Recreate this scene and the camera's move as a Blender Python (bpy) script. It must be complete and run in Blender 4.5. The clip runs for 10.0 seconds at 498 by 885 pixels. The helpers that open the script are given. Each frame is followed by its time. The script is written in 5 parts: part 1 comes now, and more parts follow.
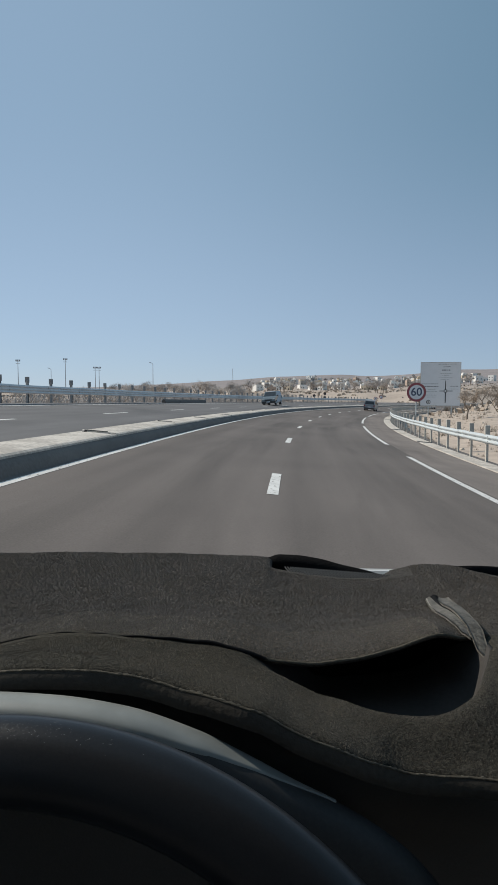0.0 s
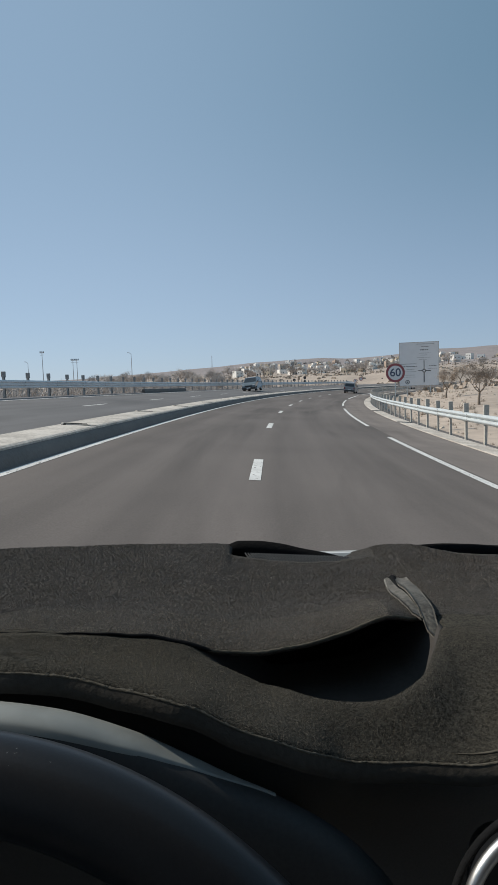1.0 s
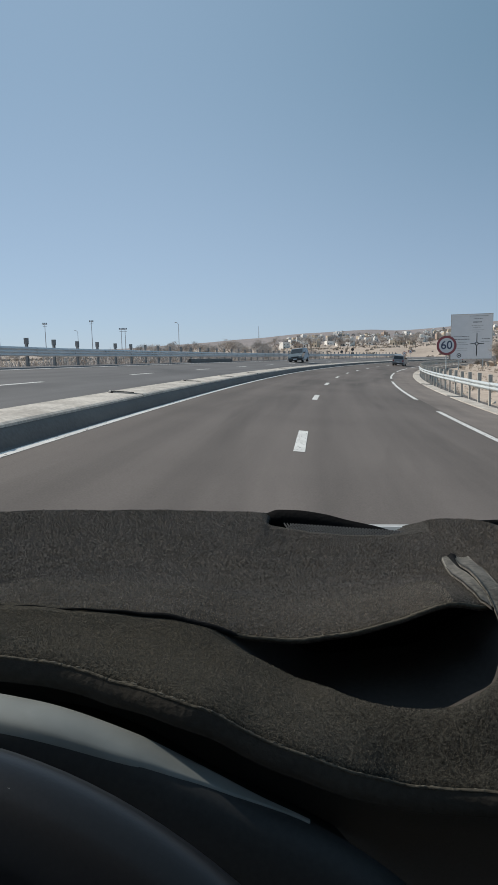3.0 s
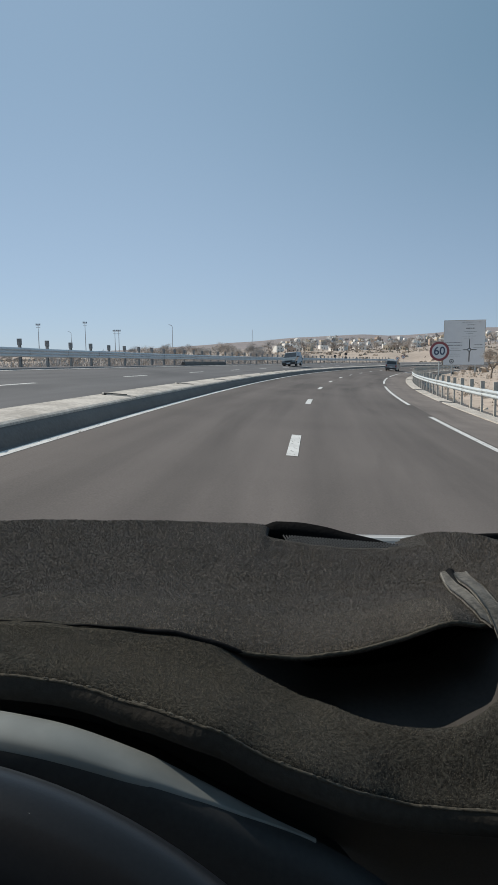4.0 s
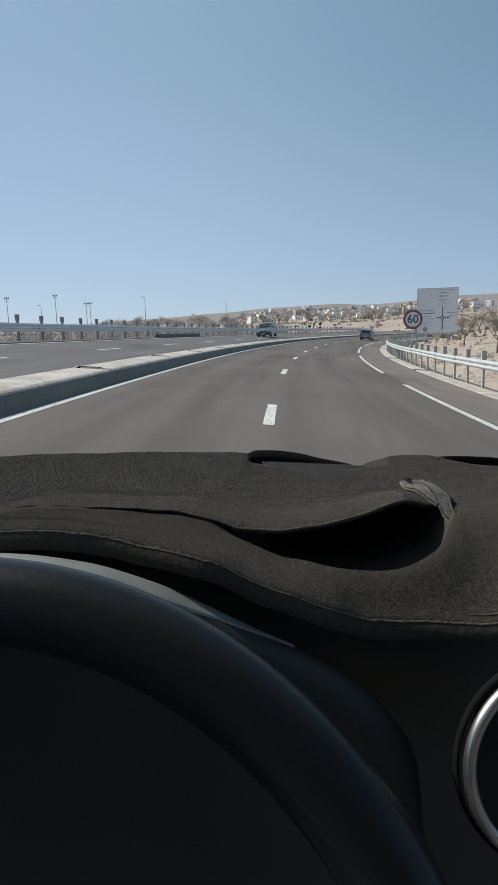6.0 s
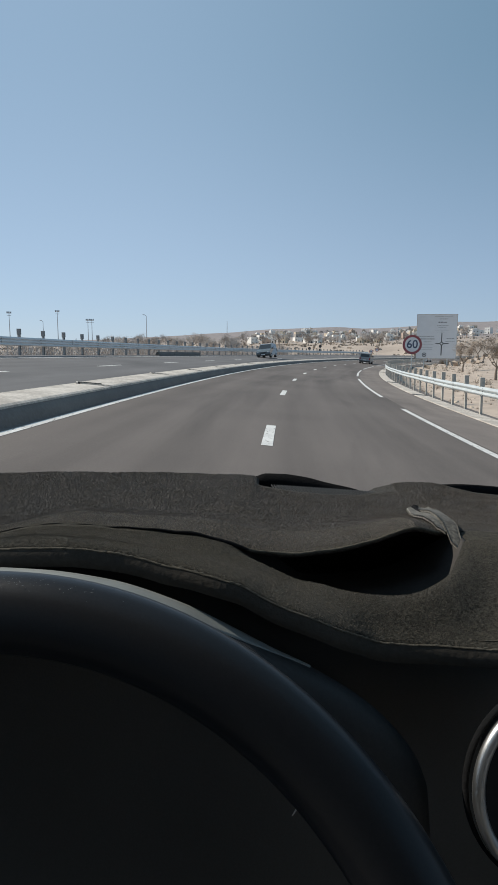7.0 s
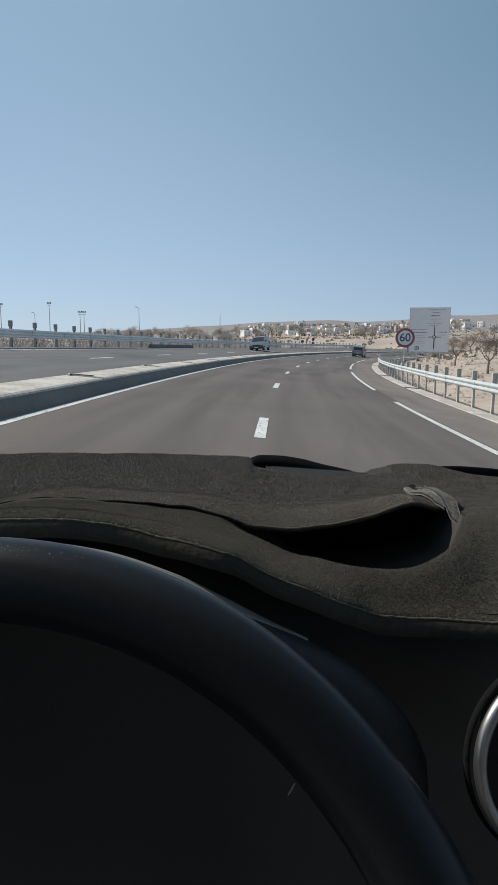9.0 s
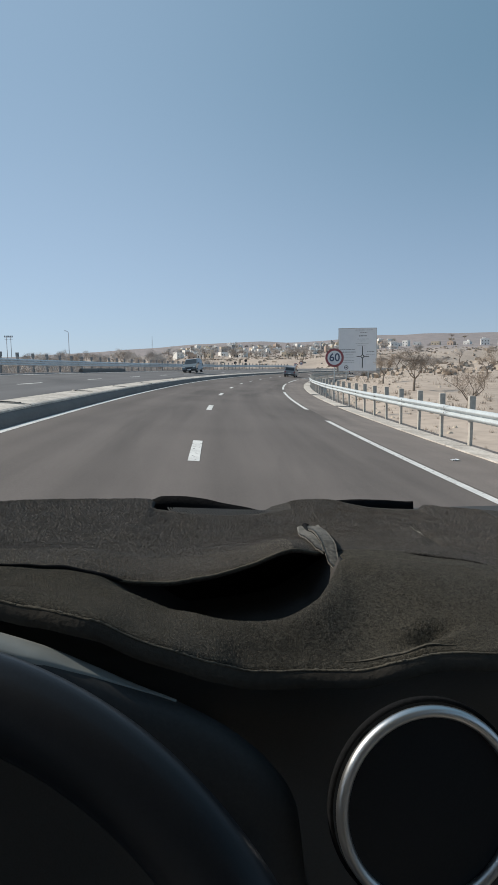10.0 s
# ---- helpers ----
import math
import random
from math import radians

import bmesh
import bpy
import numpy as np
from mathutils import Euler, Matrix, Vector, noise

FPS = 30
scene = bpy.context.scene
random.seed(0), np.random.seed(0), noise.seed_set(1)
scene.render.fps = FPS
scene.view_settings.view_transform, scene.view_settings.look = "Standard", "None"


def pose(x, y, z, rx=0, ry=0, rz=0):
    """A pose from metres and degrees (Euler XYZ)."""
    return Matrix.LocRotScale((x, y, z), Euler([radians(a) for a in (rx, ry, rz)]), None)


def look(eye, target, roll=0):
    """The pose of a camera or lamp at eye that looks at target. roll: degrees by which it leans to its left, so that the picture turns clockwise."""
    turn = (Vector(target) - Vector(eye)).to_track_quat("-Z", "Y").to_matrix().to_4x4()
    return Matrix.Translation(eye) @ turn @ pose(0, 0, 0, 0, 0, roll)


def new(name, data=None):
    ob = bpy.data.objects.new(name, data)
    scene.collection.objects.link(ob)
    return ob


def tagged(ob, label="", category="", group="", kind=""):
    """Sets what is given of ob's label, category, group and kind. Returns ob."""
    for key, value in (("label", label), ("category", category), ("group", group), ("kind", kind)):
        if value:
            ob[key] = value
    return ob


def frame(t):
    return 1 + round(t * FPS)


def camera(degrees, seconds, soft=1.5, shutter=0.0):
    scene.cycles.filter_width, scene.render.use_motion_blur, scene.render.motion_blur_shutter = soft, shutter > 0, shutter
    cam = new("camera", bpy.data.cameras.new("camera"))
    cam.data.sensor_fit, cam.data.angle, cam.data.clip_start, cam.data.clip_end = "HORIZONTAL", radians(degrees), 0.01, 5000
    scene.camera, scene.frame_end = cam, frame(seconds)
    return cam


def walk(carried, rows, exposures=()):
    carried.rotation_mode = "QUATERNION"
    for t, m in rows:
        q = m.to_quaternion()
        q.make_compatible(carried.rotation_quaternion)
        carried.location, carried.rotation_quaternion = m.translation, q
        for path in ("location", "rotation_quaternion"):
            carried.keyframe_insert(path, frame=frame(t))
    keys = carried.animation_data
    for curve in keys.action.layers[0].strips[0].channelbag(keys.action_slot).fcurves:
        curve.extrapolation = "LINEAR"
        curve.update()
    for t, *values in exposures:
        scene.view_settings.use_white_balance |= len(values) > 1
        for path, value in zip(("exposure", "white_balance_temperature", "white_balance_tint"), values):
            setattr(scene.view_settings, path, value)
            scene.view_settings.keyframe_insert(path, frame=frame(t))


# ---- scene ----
cam = camera(43.5, 10.0)
PATH = [
    (0, (0.011, -0.075, 1.2827), (-0.096, 1.916, 1.1307), 0.2),
    (0.5, (0.017, -0.067, 1.2777), (-0.07, 1.92, 1.0687), -0.4),
    (1, (0.035, -0.061, 1.2797), (-0.016, 1.929, 1.0837), -1.9),
    (1.5, (0.04, -0.047, 1.2757), (0.035, 1.938, 1.0377), -1.6),
    (2, (0.045, -0.041, 1.2727), (0.065, 1.941, 1.0047), -2.5),
    (2.5, (0.037, -0.04, 1.2727), (0.038, 1.942, 1.0057), -1.7),
    (3, (0.036, -0.007, 1.2637), (-0.16, 1.963, 0.9807), -1.2),
    (3.2, (0.036, -0.004, 1.2667), (-0.221, 1.971, 1.0857), 0.4),
    (4.3, (0.021, -0.021, 1.2717), (-0.133, 1.951, 0.9737), -0.7),
    (4.5, (0.005, -0.034, 1.2717), (-0.179, 1.935, 0.9717), -0.2),
    (5, (-0.001, -0.054, 1.2727), (-0.182, 1.922, 1.0177), 0.8),
    (5.5, (0.015, -0.076, 1.2437), (-0.137, 1.886, 0.8877), -0.5),
    (6, (0.03, -0.071, 1.2470), (-0.068, 1.894, 0.8840), -1.4),
    (7.5, (0.015, -0.089, 1.2530), (-0.077, 1.89, 0.9750), 0.6),
    (8, (0.019, -0.085, 1.2490), (-0.062, 1.891, 0.9500), 0.0),
    (8.5, (0.021, -0.082, 1.2440), (-0.064, 1.893, 0.9410), -0.6),
    (9, (0.017, -0.078, 1.2400), (-0.049, 1.895, 0.9180), 0.4),
    (9.5, (0.026, -0.084, 1.2450), (-0.04, 1.892, 0.9460), 0.2),
    (10, (0.05, -0.08, 1.2580), (0.189, 1.898, 1.0030), -0.6),
]
walk(cam, [(t, look(eye, target, roll)) for t, eye, target, roll in PATH],
     [(0, -0.12), (3.2, -0.12), (4.4, -0.10), (5.2, -0.04), (6.0, 0.0), (10, 0.0)])

# ---------------------------------------------------------------- light
SUN_AZ, SUN_EL = -72.0, 41.0        # degrees right of the car's heading, above the horizon
world = bpy.data.worlds.new("sky")
scene.world = world
world.use_nodes = True
_n = world.node_tree.nodes
_sky = _n.new("ShaderNodeTexSky")
_sky.sky_type = "NISHITA"
_sky.sun_disc = False
_sky.sun_elevation = radians(SUN_EL)
_sky.sun_rotation = radians(SUN_AZ)
_sky.altitude = 2000
_sky.air_density = 1.0
_sky.dust_density = 0.6
_sky.ozone_density = 1.6
_n["Background"].inputs["Strength"].default_value = 0.122
_link = world.node_tree.links.new


def sky_mix(fac, a, b):
    """Blends two sky colours."""
    m = _n.new("ShaderNodeMix")
    m.data_type = "RGBA"
    for key, value in (("Factor", fac), ("A", a), ("B", b)):
        if isinstance(value, (float, tuple)):
            m.inputs[key].default_value = value
        else:
            _link(value, m.inputs[key])
    return m.outputs["Result"]


# dusty haze that evens out the clear sky: paler towards the sun's side and the horizon
_co, _dot, _side = _n.new("ShaderNodeTexCoord"), _n.new("ShaderNodeVectorMath"), _n.new("ShaderNodeMapRange")
_dot.operation = "DOT_PRODUCT"
_dot.inputs[1].default_value = (math.sin(radians(SUN_AZ)), math.cos(radians(SUN_AZ)), 0.0)
_side.inputs["From Min"].default_value, _side.inputs["From Max"].default_value = -0.25, 0.62
_side.interpolation_type = "SMOOTHSTEP"
_link(_co.outputs["Generated"], _dot.inputs[0])
_link(_dot.outputs["Value"], _side.inputs["Value"])
_xyz, _low = _n.new("ShaderNodeSeparateXYZ"), _n.new("ShaderNodeMapRange")
_low.inputs["From Min"].default_value, _low.inputs["From Max"].default_value = 0.0, 0.42
_low.interpolation_type = "SMOOTHSTEP"
_link(_co.outputs["Generated"], _xyz.inputs[0])
_link(_xyz.outputs["Z"], _low.inputs["Value"])
_high = sky_mix(_side.outputs[0], (1.30, 2.34, 3.24, 1), (2.59, 3.76, 5.0, 1))
_rim = sky_mix(_side.outputs[0], (2.55, 3.50, 4.80, 1), (3.45, 4.56, 5.95, 1))
_air = sky_mix(_low.outputs[0], _rim, _high)
_link(sky_mix(0.82, _sky.outputs[0], _air), _n["Background"].inputs["Color"])

sun_data = bpy.data.lights.new("sun", "SUN")
sun_data.energy = 4.5
sun_data.angle = radians(0.53)
sun_data.color = (1.0, 0.925, 0.81)
sun = new("sun", sun_data)
_az, _el = radians(SUN_AZ), radians(SUN_EL)
SUN_DIR = Vector((math.sin(_az) * math.cos(_el), math.cos(_az) * math.cos(_el), math.sin(_el)))
sun.matrix_world = look(SUN_DIR * 60, (0, 0, 0))
scene.view_settings.exposure = 0.0


# ---------------------------------------------------------------- materials
def chipped(m, under, scale, share):
    """Chips worn through to the colour under a coat."""
    nt = m.node_tree
    b = nt.nodes["Principled BSDF"]
    co, t, r = nt.nodes.new("ShaderNodeTexCoord"), nt.nodes.new("ShaderNodeTexNoise"), nt.nodes.new("ShaderNodeMapRange")
    t.inputs["Scale"].default_value, t.inputs["Detail"].default_value = scale, 3
    r.inputs["From Min"].default_value, r.inputs["From Max"].default_value = share, share + 0.03
    mix = nt.nodes.new("ShaderNodeMix")
    mix.data_type = "RGBA"
    mix.inputs["B"].default_value = (*under, 1)
    nt.links.new(co.outputs["Object"], t.inputs["Vector"])
    nt.links.new(t.outputs["Fac"], r.inputs["Value"])
    nt.links.new(r.outputs[0], mix.inputs["Factor"])
    nt.links.new(b.inputs["Base Color"].links[0].from_socket, mix.inputs["A"])
    nt.links.new(mix.outputs["Result"], b.inputs["Base Color"])


def surface(name, base, second, rough=0.8, grain=60.0, stain=1.5, bump=0.3, metal=0.0, amount=0.5, island=0.0,
            depth=0.004, spec=0.5, coat=0.0):
    """Two colours mixed by a fine grain and a broad stain, with a bump of the grain; island: change from piece to piece."""
    m = bpy.data.materials.new(name)
    m.use_nodes = True
    nt = m.node_tree
    b = nt.nodes["Principled BSDF"]
    co = nt.nodes.new("ShaderNodeTexCoord")
    fine, broad = nt.nodes.new("ShaderNodeTexNoise"), nt.nodes.new("ShaderNodeTexNoise")
    fine.inputs["Scale"].default_value, fine.inputs["Detail"].default_value = grain, 4
    broad.inputs["Scale"].default_value, broad.inputs["Detail"].default_value = stain, 6
    for t in (fine, broad):
        nt.links.new(co.outputs["Object"], t.inputs["Vector"])
    add = nt.nodes.new("ShaderNodeMath")
    add.operation = "ADD"
    nt.links.new(fine.outputs["Fac"], add.inputs[0])
    nt.links.new(broad.outputs["Fac"], add.inputs[1])
    ramp = nt.nodes.new("ShaderNodeMapRange")
    ramp.inputs["From Min"].default_value, ramp.inputs["From Max"].default_value = 0.72, 1.28
    ramp.inputs["To Min"].default_value, ramp.inputs["To Max"].default_value = 0.5 - amount, 0.5 + amount
    nt.links.new(add.outputs[0], ramp.inputs["Value"])
    mix = nt.nodes.new("ShaderNodeMix")
    mix.data_type = "RGBA"
    mix.inputs["A"].default_value, mix.inputs["B"].default_value = (*base, 1), (*second, 1)
    nt.links.new(ramp.outputs[0], mix.inputs["Factor"])
    col = mix.outputs["Result"]
    if island:
        info = nt.nodes.new("ShaderNodeObjectInfo")
        geo = nt.nodes.new("ShaderNodeNewGeometry")
        both = nt.nodes.new("ShaderNodeMath")
        both.operation = "ADD"
        nt.links.new(info.outputs["Random"], both.inputs[0])
        nt.links.new(geo.outputs["Random Per Island"], both.inputs[1])
        vary = nt.nodes.new("ShaderNodeMapRange")
        vary.inputs["From Max"].default_value = 2.0
        vary.inputs["To Min"].default_value, vary.inputs["To Max"].default_value = 1 - island, 1 + island
        nt.links.new(both.outputs[0], vary.inputs["Value"])
        hsv = nt.nodes.new("ShaderNodeHueSaturation")
        nt.links.new(vary.outputs[0], hsv.inputs["Value"])
        nt.links.new(col, hsv.inputs["Color"])
        col = hsv.outputs["Color"]
    nt.links.new(col, b.inputs["Base Color"])
    b.inputs["Roughness"].default_value, b.inputs["Metallic"].default_value = rough, metal
    b.inputs["Specular IOR Level"].default_value, b.inputs["Coat Weight"].default_value = spec, coat
    if bump:
        bp = nt.nodes.new("ShaderNodeBump")
        bp.inputs["Strength"].default_value, bp.inputs["Distance"].default_value = bump, depth
        nt.links.new(fine.outputs["Fac"], bp.inputs["Height"])
        nt.links.new(bp.outputs[0], b.inputs["Normal"])
    return m


ASPHALT = surface("asphalt", (0.1085, 0.0942, 0.0862), (0.153, 0.1332, 0.121), 0.88, 55, 0.16, 0.35, amount=0.55, spec=0.3)
# cooler copy of the asphalt, grazing sky sheen put into its colour
FAR_ASPHALT = surface("far_asphalt", (0.112, 0.108, 0.108), (0.150, 0.145, 0.144), 0.85, 45, 0.2, 0.3, amount=0.55, spec=0.35)
OLD_ASPHALT = surface("shoulder_asphalt", (0.155, 0.134, 0.121), (0.212, 0.183, 0.165), 0.9, 40, 0.6, 0.5, amount=0.6, spec=0.3)


def streaked(m, strength):
    """Adds lengthwise streaks and worn wheel tracks, by the metres along and across the road held in the UV map."""
    nt = m.node_tree
    b = nt.nodes["Principled BSDF"]
    uv, mp = nt.nodes.new("ShaderNodeUVMap"), nt.nodes.new("ShaderNodeMapping")
    uv.uv_map = "UVMap"
    mp.inputs["Scale"].default_value = (0.035, 1.1, 1.0)
    t, r = nt.nodes.new("ShaderNodeTexNoise"), nt.nodes.new("ShaderNodeMapRange")
    t.inputs["Scale"].default_value, t.inputs["Detail"].default_value = 1.0, 5
    r.inputs["From Min"].default_value, r.inputs["From Max"].default_value = 0.33, 0.67
    r.inputs["To Min"].default_value, r.inputs["To Max"].default_value = 1 - strength, 1 + strength
    hsv = nt.nodes.new("ShaderNodeHueSaturation")
    nt.links.new(uv.outputs[0], mp.inputs["Vector"])
    nt.links.new(mp.outputs[0], t.inputs["Vector"])
    nt.links.new(t.outputs["Fac"], r.inputs["Value"])
    spot, wide, dark, both = (nt.nodes.new("ShaderNode" + k) for k in ("TexNoise", "Mapping", "MapRange", "Math"))
    wide.inputs["Scale"].default_value, wide.inputs["Location"].default_value = (0.07, 0.55, 1.0), (3.1, 0.7, 0.0)
    spot.inputs["Scale"].default_value, spot.inputs["Detail"].default_value, spot.inputs["Distortion"].default_value = 1.0, 4, 0.8
    dark.inputs["From Min"].default_value, dark.inputs["From Max"].default_value = 0.52, 0.68
    dark.inputs["To Min"].default_value, dark.inputs["To Max"].default_value = 1.04, 0.80
    both.operation = "MULTIPLY"
    nt.links.new(uv.outputs[0], wide.inputs["Vector"])
    nt.links.new(wide.outputs[0], spot.inputs["Vector"])
    nt.links.new(spot.outputs["Fac"], dark.inputs["Value"])
    nt.links.new(r.outputs[0], both.inputs[0])
    nt.links.new(dark.outputs[0], both.inputs[1])
    nt.links.new(both.outputs[0], hsv.inputs["Value"])
    nt.links.new(b.inputs["Base Color"].links[0].from_socket, hsv.inputs["Color"])
    nt.links.new(hsv.outputs["Color"], b.inputs["Base Color"])


streaked(ASPHALT, 0.16)
streaked(OLD_ASPHALT, 0.12)
streaked(FAR_ASPHALT, 0.12)
PATCH = surface("oil_stain", (0.098, 0.085, 0.073), (0.128, 0.11, 0.096), 0.8, 50, 1.2, 0.2, amount=0.5, spec=0.3)
PAINT = surface("road_paint", (0.78, 0.77, 0.74), (0.52, 0.51, 0.49), 0.7, 45, 2.5, 0.2, amount=0.35)
chipped(PAINT, (0.12, 0.105, 0.09), 16, 0.63)
CONCRETE = surface("concrete", (0.60, 0.552, 0.492), (0.38, 0.342, 0.300), 0.9, 14, 1.6, 0.5, amount=0.75, island=0.06)
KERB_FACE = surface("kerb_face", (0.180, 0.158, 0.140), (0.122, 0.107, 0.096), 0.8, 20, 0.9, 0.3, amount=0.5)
SOIL = surface("dry_soil", (0.50, 0.418, 0.350), (0.35, 0.294, 0.250), 0.95, 0.9, 0.05, 0.6, amount=0.6, depth=0.06, spec=0.1)
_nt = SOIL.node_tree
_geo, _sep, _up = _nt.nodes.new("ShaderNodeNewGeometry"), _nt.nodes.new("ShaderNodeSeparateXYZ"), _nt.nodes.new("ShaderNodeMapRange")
_up.inputs["From Min"].default_value, _up.inputs["From Max"].default_value = 4.0, 17.0     # scrub on the high slopes, distance haze mixed into its colour
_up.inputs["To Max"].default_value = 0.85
_hazy_cover = _nt.nodes.new("ShaderNodeMix")
_hazy_cover.data_type = "RGBA"
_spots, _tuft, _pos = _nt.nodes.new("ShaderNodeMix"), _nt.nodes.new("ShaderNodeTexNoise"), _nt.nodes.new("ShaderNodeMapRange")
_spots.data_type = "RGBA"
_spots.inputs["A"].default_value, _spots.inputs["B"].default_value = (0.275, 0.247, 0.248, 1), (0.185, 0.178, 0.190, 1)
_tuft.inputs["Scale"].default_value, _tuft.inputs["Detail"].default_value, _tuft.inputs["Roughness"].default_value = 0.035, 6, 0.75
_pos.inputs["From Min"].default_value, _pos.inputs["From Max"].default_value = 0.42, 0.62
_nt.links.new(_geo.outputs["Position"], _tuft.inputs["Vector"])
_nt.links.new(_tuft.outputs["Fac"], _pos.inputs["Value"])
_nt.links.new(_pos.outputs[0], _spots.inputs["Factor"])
_nt.links.new(_spots.outputs["Result"], _hazy_cover.inputs["B"])
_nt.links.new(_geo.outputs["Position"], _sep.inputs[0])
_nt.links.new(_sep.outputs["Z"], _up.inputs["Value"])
_nt.links.new(_up.outputs[0], _hazy_cover.inputs["Factor"])
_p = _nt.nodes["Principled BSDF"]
_nt.links.new(_p.inputs["Base Color"].links[0].from_socket, _hazy_cover.inputs["A"])
_nt.links.new(_hazy_cover.outputs["Result"], _p.inputs["Base Color"])
STONE = surface("field_stone", (0.50, 0.43, 0.35), (0.34, 0.29, 0.23), 0.95, 9, 1.5, 0.6, amount=0.5, island=0.2, depth=0.03)
GALV = surface("galvanised_steel", (0.58, 0.62, 0.62), (0.46, 0.49, 0.50), 0.5, 18, 2.0, 0.05, 0.25, amount=0.5)
# paler copy of the steel, its colour brightens the shaded far beam
PALE_ZINC = surface("brightened_zinc", (0.80, 0.79, 0.78), (0.66, 0.66, 0.66), 0.6, 14, 1.2, 0.05, 0.1, amount=0.5)
POST = surface("post_steel", (0.54, 0.50, 0.44), (0.38, 0.35, 0.31), 0.7, 12, 2.0, 0.1, 0.1, amount=0.5, island=0.12)
OLD_POST = surface("old_post_steel", (0.30, 0.295, 0.29), (0.22, 0.215, 0.21), 0.75, 12, 2.0, 0.1, 0.1, amount=0.5, island=0.15)
POLE = surface("mast_steel", (0.42, 0.43, 0.45), (0.33, 0.34, 0.36), 0.6, 8, 1.0, 0.0, 0.3)
SIGN_WHITE = surface("sign_white", (0.74, 0.75, 0.76), (0.66, 0.67, 0.68), 0.5, 12, 1.0, 0.0, amount=0.4)
SIGN_RED = surface("sign_red", (0.33, 0.085, 0.095), (0.27, 0.075, 0.085), 0.5, 20, 3.0, 0.0)
SIGN_BLUE = surface("sign_numerals", (0.06, 0.085, 0.15), (0.05, 0.07, 0.12), 0.5, 20, 3.0, 0.0)
SIGN_GREY = surface("sign_text", (0.16, 0.165, 0.17), (0.24, 0.245, 0.25), 0.6, 20, 3.0, 0.0)
SIGN_BLACK = surface("sign_black", (0.025, 0.027, 0.03), (0.035, 0.035, 0.04), 0.5, 20, 3.0, 0.0)
BARK = surface("bark", (0.25, 0.205, 0.165), (0.16, 0.13, 0.105), 0.95, 25, 4.0, 0.6, amount=0.6)
LEAF = surface("dusty_leaves", (0.29, 0.245, 0.185), (0.37, 0.315, 0.25), 0.85, 3, 0.6, 0.0, amount=0.6, island=0.35)
SCRUB = surface("scrub_leaves", (0.33, 0.28, 0.23), (0.42, 0.35, 0.29), 0.9, 0.5, 0.05, 0.0, amount=0.6, island=0.3)
GREY_TWIG = surface("grey_twigs", (0.45, 0.415, 0.39), (0.34, 0.31, 0.29), 0.9, 3, 0.4, 0.0, amount=0.6, island=0.3)
TWIG = surface("dry_twigs", (0.36, 0.295, 0.235), (0.26, 0.21, 0.17), 0.9, 3, 0.6, 0.0, amount=0.6, island=0.3)
WALLS = [surface("lime_wash", (0.84, 0.82, 0.78), (0.74, 0.71, 0.66), 0.9, 2, 0.3, 0.0, amount=0.5),
         surface("cream_render", (0.62, 0.53, 0.41), (0.52, 0.43, 0.33), 0.9, 2, 0.3, 0.0, amount=0.5),
         surface("earth_render", (0.50, 0.39, 0.31), (0.42, 0.325, 0.26), 0.9, 2, 0.3, 0.0, amount=0.5),
         surface("bare_block", (0.40, 0.37, 0.34), (0.31, 0.29, 0.27), 0.95, 2, 0.3, 0.0, amount=0.5)]
WINDOW = surface("dark_window", (0.03, 0.033, 0.04), (0.05, 0.05, 0.055), 0.25, 4, 0.5, 0.0)


